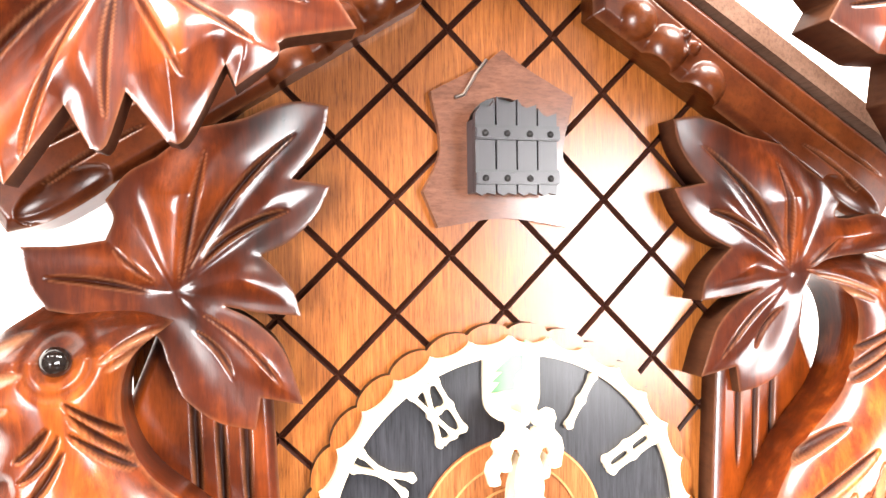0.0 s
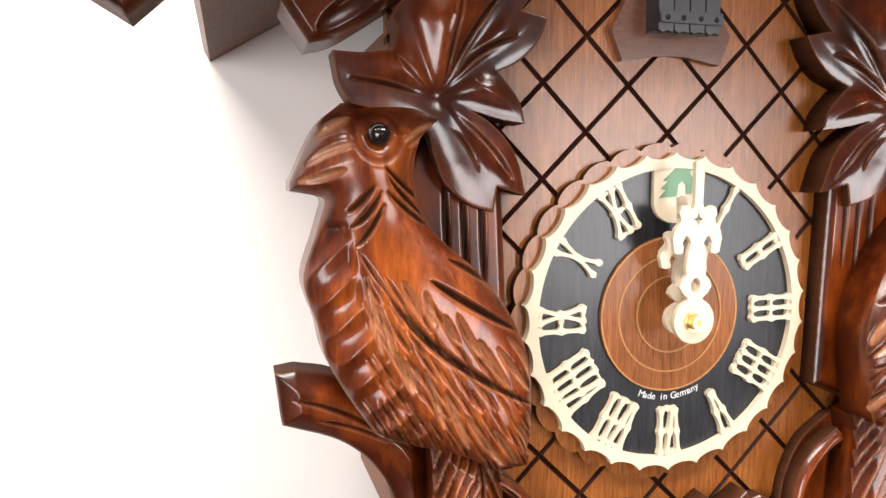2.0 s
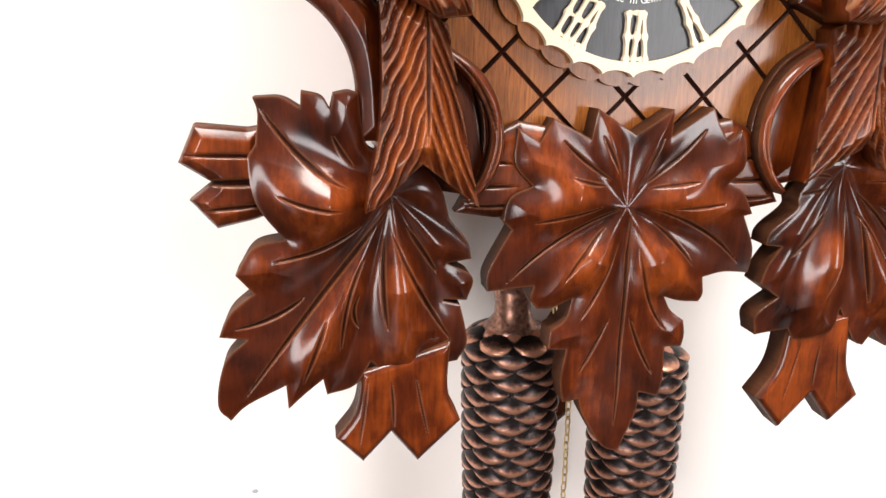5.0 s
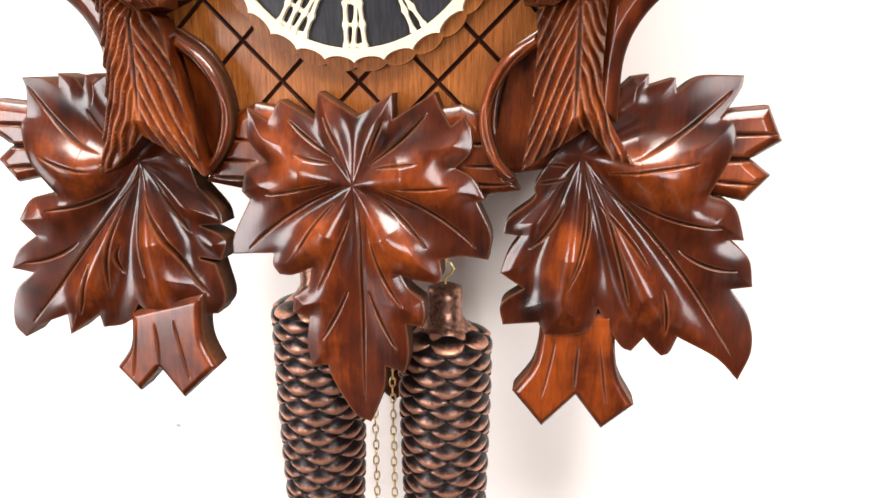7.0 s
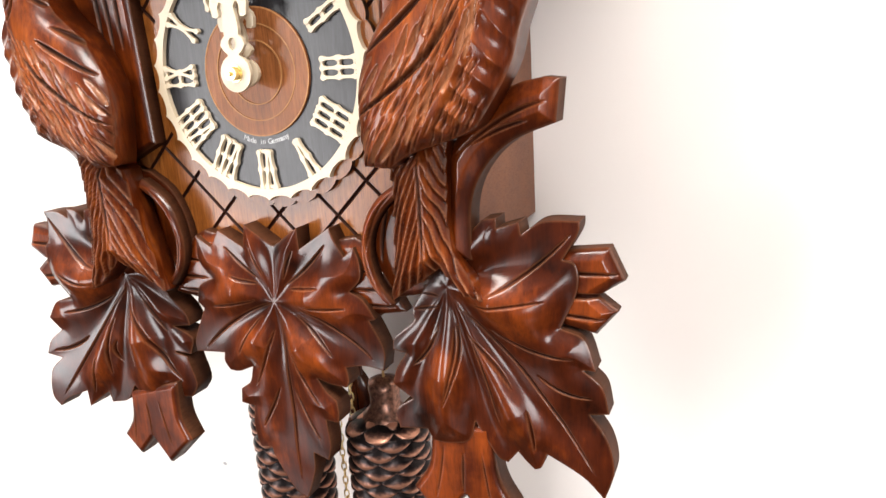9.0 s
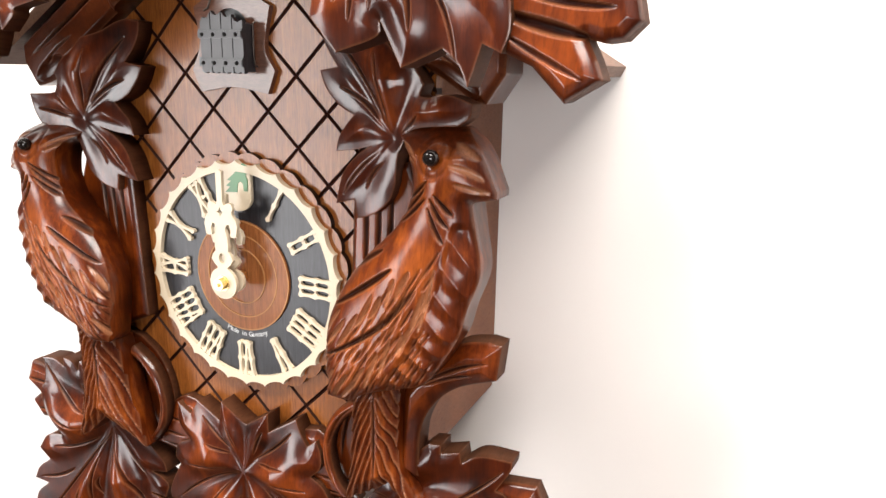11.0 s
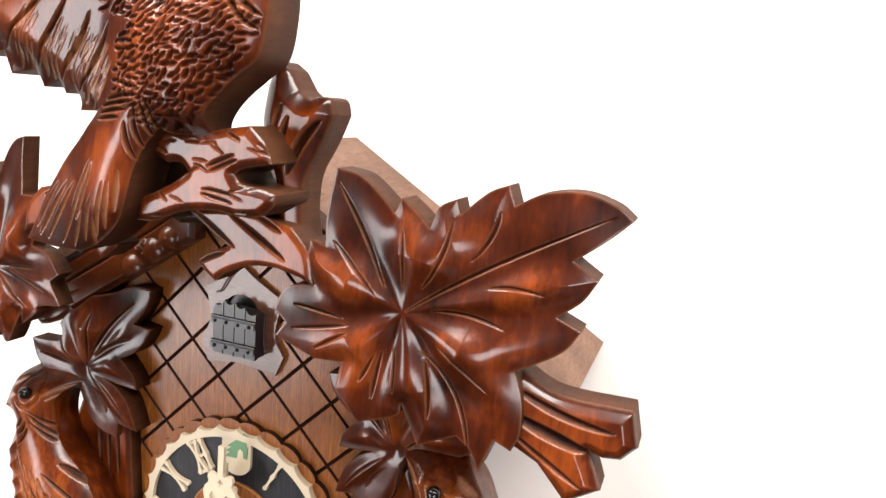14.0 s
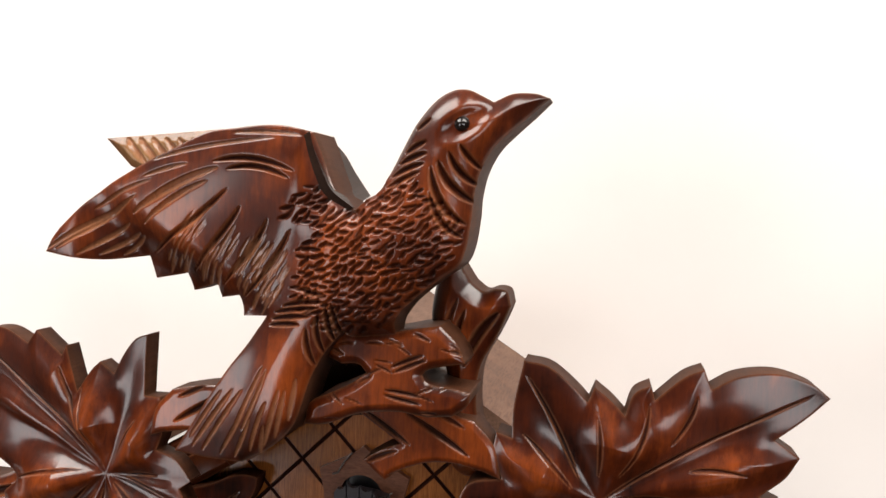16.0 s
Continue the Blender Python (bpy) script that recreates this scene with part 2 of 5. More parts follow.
def relief(name, points, height, parent, mats, front=0.0, thick=12.0, step=0.6, edge=0.6, drop=0.15, place=None, label="", mirror=False, extra=None, tilt=None):
    """A panel sawn to an outline and carved on its face. points: outline (mm, x to the right and z up); height(p, d): the face's height
    over its plane, from places and their distance to the edge; front: how far the plane stands before the board; tilt: its slope
    along x and z and the place about which it leans."""
    rim = smooth_outline(points, step * 1.3)
    if mirror:
        rim = (rim * (-1, 1))[::-1]
    lo, hi = rim.min(0), rim.max(0)
    gx, gz = np.meshgrid(np.arange(lo[0], hi[0], step), np.arange(lo[1], hi[1], step * 0.866))
    gx[1::2] += step / 2
    grid = np.c_[gx.ravel(), gz.ravel()]
    grid = grid + np.random.RandomState(3).uniform(-0.06, 0.06, grid.shape) * step
    grid = grid[inside(grid, rim)]
    dist = to_segments(grid, rim, np.roll(rim, -1, 0))
    grid, dist = grid[dist > step * 0.45], dist[dist > step * 0.45]
    n = len(rim)
    from_2d = [Vector(p) for p in np.r_[rim, grid]]
    vs, _, fs, _, _, _ = delaunay(from_2d, [(i, (i + 1) % n) for i in range(n)], [list(range(n))], 1, 1e-4)
    p = np.array([(v[0], v[1]) for v in vs])
    d = to_segments(p, rim, np.roll(rim, -1, 0))
    q = p * (-1, 1) if mirror else p
    CUT_LOG.clear(), CREST_LOG.clear()
    h = height(q, d) - drop * np.clip(1 - d / edge, 0, 1) ** 2
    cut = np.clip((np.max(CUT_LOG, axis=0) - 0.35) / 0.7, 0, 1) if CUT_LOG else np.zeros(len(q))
    groove = np.clip(np.max(CUT_LOG, axis=0) / 0.4, 0, 1) if CUT_LOG else np.zeros(len(q))
    # pale outer edge; the painted glints of crests and chips come on top
    wear_glint = 0.25 * np.exp(-(d / 0.6) ** 2)
    if CREST_LOG:
        wear_glint = np.maximum(wear_glint, np.max(CREST_LOG, axis=0))
    low, high = np.percentile(h, (8, 92))
    height_tone = np.clip((h - low) / max(high - low, 1e-6), 0, 1)
    h = np.maximum(h, -thick + 1.5)
    lean = np.zeros(len(q)) if tilt is None else tilt[0] * (q[:, 0] - tilt[2]) + tilt[1] * (q[:, 1] - tilt[3])
    h = h + lean
    verts = [(x * MM, -(front + a) * MM, z * MM) for (x, z), a in zip(p, h)]
    faces = []
    for f in fs:
        (x0, z0), (x1, z1), (x2, z2) = (p[i] for i in f[:3])
        faces.append(tuple(f) if (x1 - x0) * (z2 - z0) - (x2 - x0) * (z1 - z0) > 0 else tuple(f)[::-1])
    # the sawn sides and the back
    key = {(round(x, 2), round(z, 2)): i for i, (x, z) in enumerate(p)}
    area = 0.5 * np.sum(rim[:, 0] * np.roll(rim[:, 1], -1) - np.roll(rim[:, 0], -1) * rim[:, 1])
    order = rim if area > 0 else rim[::-1]
    top = [key.get((round(x, 2), round(z, 2))) for x, z in order]
    good = [i for i in top if i is not None]
    base = len(verts)
    verts += [verts[i] for i in good] + [(verts[i][0], -(front - thick + lean[i]) * MM, verts[i][2]) for i in good]
    k = len(good)
    nf = len(faces)
    for i in range(k):
        j = (i + 1) % k
        faces.append((base + i, base + k + i, base + k + j, base + j))
    faces.append(tuple(base + k + i for i in reversed(range(k))))
    slots = [0] * nf + [1 if isinstance(mats, (list, tuple)) and len(mats) > 1 else 0] * (k + 1)
    if extra:
        extra(verts, faces, slots)
    ob = mesh_object(name, verts, faces, mats, parent, slots, True, label)
    pad = np.zeros(len(verts) - len(p))
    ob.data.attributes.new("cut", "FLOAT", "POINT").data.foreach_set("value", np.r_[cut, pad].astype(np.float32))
    ob.data.attributes.new("groove", "FLOAT", "POINT").data.foreach_set("value", np.r_[groove, pad].astype(np.float32))
    ob.data.attributes.new("wear_glint", "FLOAT", "POINT").data.foreach_set("value", np.r_[wear_glint, pad].astype(np.float32))
    ob.data.attributes.new("height_tone", "FLOAT", "POINT").data.foreach_set("value", np.r_[height_tone, pad + 0.5].astype(np.float32))
    if place is not None:
        ob.matrix_local = place
    return ob


def leaf_height(hub, veins, lobe=4.0, bowl=-1.5, cuts=(), reach=60.0):
    """A carved leaf: valleys along the main veins, swellings between them that die out towards the rim, a sunk middle, gouged veins."""
    hub = np.array(hub, float)
    tips = [np.array(v, float) for v in veins]
    angles = np.sort(np.arctan2(*(np.array(tips) - hub).T[::-1]))

    def height(p, d):
        v = p - hub
        r, a = np.hypot(*v.T), np.arctan2(v[:, 1], v[:, 0])
        i = np.searchsorted(angles, a) % len(angles)
        lo, hi = angles[i - 1], angles[i]
        span = (hi - lo) % (2 * np.pi)
        f = ((a - lo) % (2 * np.pi)) / span
        arch = np.sin(np.pi * f) ** 2
        size = np.clip(r * np.minimum(span, 1.2) / 30, 0, 1) ** 1.4
        rim = 1.05 - np.exp(-(d / 9) ** 1.5)
        far = 0.3 + 0.7 / (1 + (r / (0.85 * reach)) ** 4)
        h = lobe * arch * size * rim * far
        h -= bowl * np.exp(-(r / (0.10 * reach)) ** 2)
        h += 0.8 * np.sin(p[:, 0] / 11.0 + 1.3 * np.sin(p[:, 1] / 17.0)) * np.sin(p[:, 1] / 13.0 + 0.8) * np.clip(r / 25, 0, 1)
        near = np.clip(r / (0.28 * reach) - 0.6, 0, 1)
        return h - np.maximum(grooves(p, list(cuts[1:]), 1.15, True) * near, grooves(p, list(cuts[:1]), 1.15, True) * np.clip(near * 2, 0, 1))
    return height


# ---- the room ----
SHOPWALL = plain("dark_shop_wall", (0.045, 0.035, 0.03), 0.7, vary=0.2, scale=6.0)
CEILPAINT = plain("grey_ceiling_paint", (0.16, 0.155, 0.15), 0.8, vary=0.05, scale=6.0)
def wall(name, x0, x1, y0, y1, z0, z1, mat=WALLPAINT, label=""):
    bm = bmesh.new()
    box(bm, x0, x1, y0, y1, z0, z1)
    ob = part(name, bm, mat, None, label)
    return tagged(ob, label, "wall", kind="structure")


WALL_Y = 0.121
wall("wall_north", -3.4, 3.4, WALL_Y, WALL_Y + 0.12, 0, 2.7, label="smooth white painted wall behind the clock")
wall("wall_east", 3.4, 3.52, -3.2, WALL_Y + 0.12, 0, 2.7, SHOPWALL, label="dark brown side wall of the shop")
wall("wall_west", -3.52, -3.4, -3.2, WALL_Y + 0.12, 0, 2.7, SHOPWALL, label="dark brown side wall of the shop")
south = ((-3.52, -3.27, 0, 2.7), (-1.72, 1.24, 0, 2.7), (2.72, 3.52, 0, 2.7), (-3.27, -1.72, 2.3, 2.7), (-3.27, -1.72, 0, 0.08), (1.24, 2.72, 0, 0.92), (1.24, 2.72, 2.22, 2.7))
bm = bmesh.new()
for x0, x1, z0, z1 in south:
    box(bm, x0, x1, -3.32, -3.2, z0, z1)
tagged(part("wall_south", bm, SHOPWALL, None), "dark brown wall with two tall windows", "wall", kind="structure")
bm = bmesh.new()
box(bm, -3.52, 3.52, -3.32, WALL_Y + 0.12, -0.1, 0)
tagged(part("floor", bm, FLOORWOOD, None), "brown wooden floor boards", "floor", kind="structure")
bm = bmesh.new()
box(bm, -3.52, 3.52, -3.32, WALL_Y + 0.12, 2.7, 2.8)
tagged(part("ceiling", bm, CEILPAINT, None), "flat grey painted ceiling", "ceiling", kind="structure")

window_light("window_light_west", -2.50, -3.22, 1.18, 1.54, 2.18, 112.0, (0.985, 0.97, 0.985), (-1.9, 0.0, 1.2))
window_light("window_light_east", 1.98, -3.22, 1.57, 1.44, 1.26, 64.0, (0.99, 0.97, 0.98), (1.5, 0.0, 1.5))

# two unseen ceiling lamps, added to light the upper edges from above
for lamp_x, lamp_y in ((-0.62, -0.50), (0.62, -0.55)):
    fitting = tagged(new("unseen_ceiling_lamp"), "oblong white ceiling lamp, added out of view", "ceiling lamp", "ceiling lamps")
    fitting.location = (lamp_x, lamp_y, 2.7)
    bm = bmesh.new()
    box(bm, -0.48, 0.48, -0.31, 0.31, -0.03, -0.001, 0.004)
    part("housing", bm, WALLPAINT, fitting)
    window_light("unseen_ceiling_light", lamp_x, lamp_y, 2.664, 0.9, 0.56, 36.0, (1.0, 0.945, 0.885), (lamp_x, lamp_y, 0))

# a small scuff on the wall
bm = bmesh.new()
bmesh.ops.create_uvsphere(bm, u_segments=10, v_segments=6, radius=1.0, matrix=Matrix.LocRotScale((-0.185, WALL_Y, 1.6 - 0.338), None, (0.0022, 0.0004, 0.0016)))
tagged(part("wall_mark", bm, plain("grey_scuff", (0.35, 0.35, 0.36), 0.7), None), "small grey scuff on the white wall", "wall mark", kind="structure")


# ---- the clock ----
clock = tagged(new("cuckoo_clock"), "carved dark brown wooden cuckoo clock with leaves and birds", "cuckoo clock")
clock.location = ORIGIN

# the case
bm = bmesh.new()
box(bm, -0.111, 0.111, 0.006, WALL_Y - 0.0005, -0.098, 0.12)
part("case", bm, CASEWOOD, clock, "plain reddish brown wooden case")

# front board with a lattice of cut lines
PITCH = 0.0190
LATTICE_Z = 0.0757


def lattice_board():
    bm = bmesh.new()
    cut, deep = 0.0011, 0.0013
    for i in range(-8, 9):
        for j in range(-14, 12):
            if (i + j) % 2 == 0:
                continue
            cx, cz = i * PITCH, LATTICE_Z + j * PITCH
            outer = [bm.verts.new((cx + dx * PITCH, deep, cz + dz * PITCH)) for dx, dz in ((0, -1), (1, 0), (0, 1), (-1, 0))]
            k = PITCH - cut * 1.414
            inner = [bm.verts.new((cx + dx * k, 0, cz + dz * k)) for dx, dz in ((0, -1), (1, 0), (0, 1), (-1, 0))]
            bm.faces.new(inner)
            for a in range(4):
                b = (a + 1) % 4
                bm.faces.new((outer[a], outer[b], inner[b], inner[a]))
    bmesh.ops.remove_doubles(bm, verts=bm.verts, dist=1e-5)
    side = [(0.0, 0.222), (0.12, 0.142), (0.118, 0.03), (0.114, -0.03), (0.104, -0.085), (0.066, -0.128)]
    ring = side + [(-x, z) for x, z in reversed(side)][:-1]
    for (x0, z0), (x1, z1) in zip(ring, ring[1:] + ring[:1]):
        n = Vector((-(z1 - z0), 0, x1 - x0))
        bmesh.ops.bisect_plane(bm, geom=list(bm.verts) + list(bm.edges) + list(bm.faces), plane_co=(x0, 0, z0), plane_no=n, clear_outer=True)
    for f in bm.faces:
        f.normal_update()
        f.material_index = 0 if abs(f.normal.y) > 0.98 else 1
    border = [e for e in bm.edges if e.is_boundary]
    r = bmesh.ops.extrude_edge_only(bm, edges=border)
    for v in (g for g in r["geom"] if isinstance(g, bmesh.types.BMVert)):
        v.co.y = 0.007
    return bm


board = part("front_board", lattice_board(), BOARD, clock, "orange-brown board with a lattice of dark cut lines")
board.data.materials.append(GROOVE)

# roof boards
for s in (-1, 1):
    bm = bmesh.new()
    prof = [(0, 0.235), (0.187, 0.122), (0.184, 0.116), (0, 0.226)]
    ring = []
    for y in (-0.012, WALL_Y - 0.0005):
        ring.append([bm.verts.new((s * (x + 0.0002), y, z)) for x, z in prof])
    bm.faces.new(ring[0]), bm.faces.new(ring[1])
    for a in range(4):
        b = (a + 1) % 4
        bm.faces.new((ring[0][a], ring[0][b], ring[1][b], ring[1][a]))
    part("roof_board", bm, ROOFWOOD, clock, "plain brown sloping roof board")

# leaves
CENTRE = [(1.5, -92), (18.5, -81), (18.5, -93), (38, -80.5), (41, -87.5, 1), (46, -95.5), (52, -90.5), (55, -97.5, 1), (55, -107, 1), (48, -114.5), (56, -119, 1), (62, -129), (58, -130), (65, -146, 1), (64, -158), (51.5, -157, 1), (40.5, -159), (41.5, -167, 1), (39.5, -171), (29.5, -170, 1), (21.5, -167.5), (25.5, -174.5, 1), (32.5, -180), (33.5, -187, 1), (32.5, -193), (24, -193), (25, -209, 1), (23, -219), (13, -216)]
CENTRE += [(12, -228, 1), (4.5, -248), (-4.5, -243.5, 1), (-14.5, -226.5, 1), (-17.5, -217.5), (-25.5, -218.5), (-27.5, -206, 1), (-25.5, -191), (-34.5, -190), (-33.5, -181), (-26.5, -176, 1), (-23.5, -166), (-33.5, -170, 1), (-40.5, -170), (-43.5, -165, 1), (-42.5, -159), (-52.5, -159.5, 1), (-64, -160.5), (-63.5, -151.5, 1), (-53.5, -132.5), (-57.5, -128.5), (-54.5, -118.5, 1), (-44.5, -113.5), (-52.5, -103.5, 1), (-52, -88.5), (-42, -94.5), (-36, -84.5), (-19, -93.5), (-16.5, -80.5)]
LOWER = [(124.5, -73), (131.5, -72), (131.5, -77), (142.5, -73.5), (143.5, -79.5), (153.5, -73, 1), (170.5, -72.5), (169.5, -78.5, 1), (162.5, -90.5), (168.5, -93, 1), (169, -105, 1), (161, -124), (172, -128.5, 1), (177.5, -143.5), (171.5, -143.5), (180.5, -152, 1), (183.5, -165), (174.5, -166.5), (183, -179, 1), (186, -194.5, 1), (181.5, -210.5), (171, -200, 1), (153, -191)]
LOWER += [(150, -199, 1), (146.5, -201), (142.5, -197.5, 1), (138, -192.5), (132.5, -199.5), (126.5, -196, 1), (116, -178.5), (112.5, -189.5, 1), (101.5, -193, 1), (91.5, -193.5), (88.5, -187.5), (71.5, -190), (70.5, -179.5, 1), (81, -171), (70, -163.5), (73, -154.5, 1), (79, -145.5), (71, -144.5), (73, -137.5, 1), (84.5, -127.5, 1), (85.5, -119.5, 1), (101, -97, 1)]
MID = [(-60.0, 141.5), (-61.5, 134.0, 1), (-65.5, 126.5, 1), (-71.5, 119.0), (-60.0, 117.0), (-64.5, 108.0, 1), (-72.0, 100.5, 1), (-81.0, 96.0), (-76.5, 91.5, 1), (-71.5, 85.0, 1), (-69.5, 77.5), (-81.0, 79.0, 1), (-91.5, 81.5), (-83.0, 76.5, 1), (-74.5, 67.0, 1), (-69.0, 50.5), (-81.5, 54.0), (-83.0, 44.5), (-93.5, 48.0, 1), (-102.5, 55.5, 1), (-106, 64), (-112, 76, 1), (-136.5, 82.5), (-140.5, 89.5, 1), (-142.5, 99.5), (-132, 99.5, 1), (-122, 101), (-120, 107, 1), (-122, 112), (-116.5, 119.5, 1), (-109, 124), (-99.0, 132.5), (-86.0, 136.0, 1), (-76.5, 140.5, 1), (-68.5, 142.5, 1)]
# its twin lifts the outer lobe over the bird's head
RIGHTMID = MID[:20] + [(-106, 64), (-108, 80), (-116, 91, 1), (-140.5, 94), (-146, 98, 1), (-147.5, 104), (-136, 107.5, 1), (-124, 106)] + MID[27:]
UPPER = [(210.5, 226), (202.5, 218, 1), (190.5, 208), (200.5, 201.5), (195.5, 192.5, 1), (186.5, 184.5), (196.5, 180), (189.5, 170, 1), (172.5, 159.5), (176.5, 147.5, 1), (177.5, 134, 1), (174.5, 125), (167, 128.5), (161.5, 112.5), (157.5, 121, 1), (151, 126.5), (134.5, 119), (126, 136.5), (124, 130.5, 1), (107, 124.5), (101.5, 131.5, 1), (96, 138), (97, 144.5, 1), (98, 150.5), (89.5, 150, 1), (85, 150)]
UPPER += [(66.5, 157.5), (71, 164), (65, 169), (70.5, 179.5, 1), (84, 183), (80, 193, 1), (81, 202.5), (87.5, 200.5), (87.5, 214.5, 1), (91, 233.5), (101.5, 231.5, 1), (111.5, 224, 1), (117.5, 218), (120, 224.5), (126.5, 219.5, 1), (132.5, 213.5), (135.5, 222.5, 1), (142, 226.5), (144, 220.5), (154.5, 230.5, 1), (162.5, 234.5), (165.5, 226.5), (176, 232.5, 1), (190.5, 234.5, 1), (203.5, 231, 1)]
CENTRE_CUTS = [((1.5, -125), (2, -179.5), (1.5, -237), 2.2), ((-12, -123), (-29, -127), (-44.5, -129.5), 2.2), ((-2, -124), (-33, -134), (-55.5, -157.5), 2.2), ((-10, -132), (-21, -143), (-29.5, -158), 2.2), ((-3, -139), (-11, -161), (-20.5, -177), 2.2), ((-5, -176.5), (-11.5, -190.5), (-19.5, -203.5), 2.2), ((-32, -93.5), (-22, -104), (-8, -112), 2.2), ((-28, -109.5), (-19, -113), (-10, -114), 2.2), ((-14, -92), (-9.5, -101), (-5.5, -109), 2.2)]
CENTRE_CUTS += [((35, -89.5), (23.5, -103.5), (5.5, -115), 2.2), ((14.5, -93), (10.5, -101), (6.5, -111), 2.2), ((31.5, -112.5), (20.5, -113.5), (8.5, -116), 2.2), ((46, -123.5), (33.5, -124.5), (19.5, -124.5), 2.2), ((8.5, -124), (40.5, -132.5), (58, -153), 2.2), ((11.5, -130.5), (23.5, -138.5), (34.5, -153.5), 2.2), ((6, -142.5), (11, -171.5), (23, -184), 2.2), ((5, -176.5), (11, -194.5), (19, -207), 2.2)]
LOWER_CUTS = [((109.5, -116.5), (146.5, -143.5), (178, -199), 2.2), ((126.5, -126.5), (145.5, -137.5), (168.5, -138), 2.2), ((149.5, -148.5), (161.5, -158), (176.5, -157.5), 2.2), ((144, -166.5), (148, -180), (147, -190), 2.2), ((116.5, -131), (125, -154.5), (130, -177), 2.2), ((113.5, -129), (128.5, -143.5), (137.5, -158), 2.2), ((107.5, -127.5), (109.5, -144), (102, -166), 2.2), ((99.5, -127.5), (92, -146), (83, -151), 2.2), ((115.5, -115), (134, -112.5), (155, -109.5), 2.2), ((126, -109), (147, -100), (166.5, -78.5), 2.2), ((85.5, -120.5), (92.5, -120), (100.5, -117.5), 2.2), ((89.5, -112), (95.5, -111), (100.5, -113), 2.2), ((108.5, -125.5), (113.5, -144), (101, -170), 2.2)]
MID_CUTS = [((-95.5, 127), (-99.5, 107), (-103.5, 87.5), 2.4), ((-70, 133), (-90.5, 116.5), (-101, 92), 2.6), ((-72.5, 109.5), (-90.5, 104.5), (-98, 93), 3.0), ((-137.5, 91), (-124, 90.5), (-111, 86), 2.8), ((-120, 99), (-115.5, 93), (-109.5, 89), 2.2), ((-100, 75), (-92, 69.5), (-89, 60), 2.0), ((-75, 56), (-84, 71), (-98, 80), 2.0)]
UPPER_CUTS = [((123, 176), (153.5, 200.5), (204.5, 227), 2.2), ((92, 228), (105, 210), (116.5, 183.5), 2.2), ((91.5, 203.5), (103.5, 194.5), (113.5, 181.5), 2.2), ((122, 213), (124.5, 199), (123, 187), 2.2), ((142, 219.5), (142, 200.5), (130, 187), 2.2), ((160.5, 223.5), (159.5, 213.5), (151, 202.5), 2.2), ((158.5, 192.5), (169, 196), (181.5, 193), 2.2), ((134.5, 179), (150, 182.5), (167.5, 176), 2.2), ((139.5, 166), (151, 160.5), (163.5, 149), 2.2)]
UPPER_CUTS += [((132, 162), (153.5, 151), (156.5, 118), 2.2), ((134.5, 159), (139.5, 145), (138.5, 132), 2.2), ((121, 161.5), (123, 151.5), (122, 140.5), 2.2), ((116.5, 160.5), (113.5, 146), (112.5, 136), 2.2), ((113.5, 158), (110, 149), (107, 143.5), 2.2), ((74.5, 173), (87, 172.5), (98, 170), 2.2), ((74, 162), (87, 164.5), (101.5, 168), 2.2), ((86, 155), (93.5, 160.5), (101.5, 165), 2.2)]
WOOD2 = [CARVED, RAW]
relief("leaf", CENTRE, leaf_height((-1, -124), [(3, -246), (62, -158), (34, -84), (0, -92), (-34, -84), (-62, -158)], lobe=8.5, cuts=CENTRE_CUTS, reach=70), clock, WOOD2, front=11.5, thick=12, step=0.5)
LEFTLOW = [(-119.5, -73.5), (-123.5, -72.5, 1), (-129, -73.5), (-130.5, -79.5), (-134, -74.5, 1), (-141.5, -72.5), (-142, -78.5), (-149.5, -74.5, 1), (-159.5, -74.5), (-158, -80.5, 1), (-159.5, -92.5), (-161, -94.5, 1), (-162.5, -98.5, 1), (-160.5, -115, 1), (-150.5, -130.5), (-162.5, -133, 1), (-170, -143.5), (-163.5, -152), (-173, -159.5, 1), (-178, -169), (-167.5, -171.5), (-177, -181, 1), (-180.5, -198.5, 1), (-176, -206.5), (-168.5, -200, 1)]
LEFTLOW += [(-153, -194), (-152.5, -205), (-145.5, -199.5, 1), (-137.5, -194), (-136, -201.5), (-124, -199, 1), (-116.5, -188.5), (-109, -195, 1), (-94.5, -198), (-90.5, -189), (-84, -193.5, 1), (-76.5, -194), (-72, -185, 1), (-75.5, -167), (-83.5, -164.5, 1), (-83.5, -163.5), (-72.5, -165), (-70, -154.5, 1), (-82, -147), (-70.5, -146), (-72.5, -138, 1), (-81, -127), (-86, -111.5, 1), (-99.5, -99, 1), (-115.5, -95, 1)]
LEFTLOW_CUTS = [((-104.5, -116.5), (-132, -149), (-170.5, -198), 2.6), ((-119, -127), (-133.5, -137), (-155.5, -139), 2.6), ((-143.5, -155.5), (-154.5, -165), (-172, -166.5), 2.6), ((-135, -165), (-140, -179), (-146, -194.5), 2.4), ((-118.5, -140.5), (-128, -156.5), (-129.5, -181.5), 2.4), ((-109.5, -131.5), (-112.5, -153), (-109, -173.5), 2.6), ((-107.5, -128.5), (-97, -157.5), (-79.5, -183.5), 2.6), ((-100.5, -128.5), (-93.5, -139), (-86.5, -151), 2.6), ((-126.5, -119), (-139, -117.5), (-152, -111.5), 2.6), ((-124, -111), (-141.5, -103.5), (-157, -78.5), 2.6), ((-130, -89.5), (-127, -97.5), (-121.5, -103), 2.4), ((-121.5, -172), (-126, -163.5), (-121, -156.5), 2.2)]
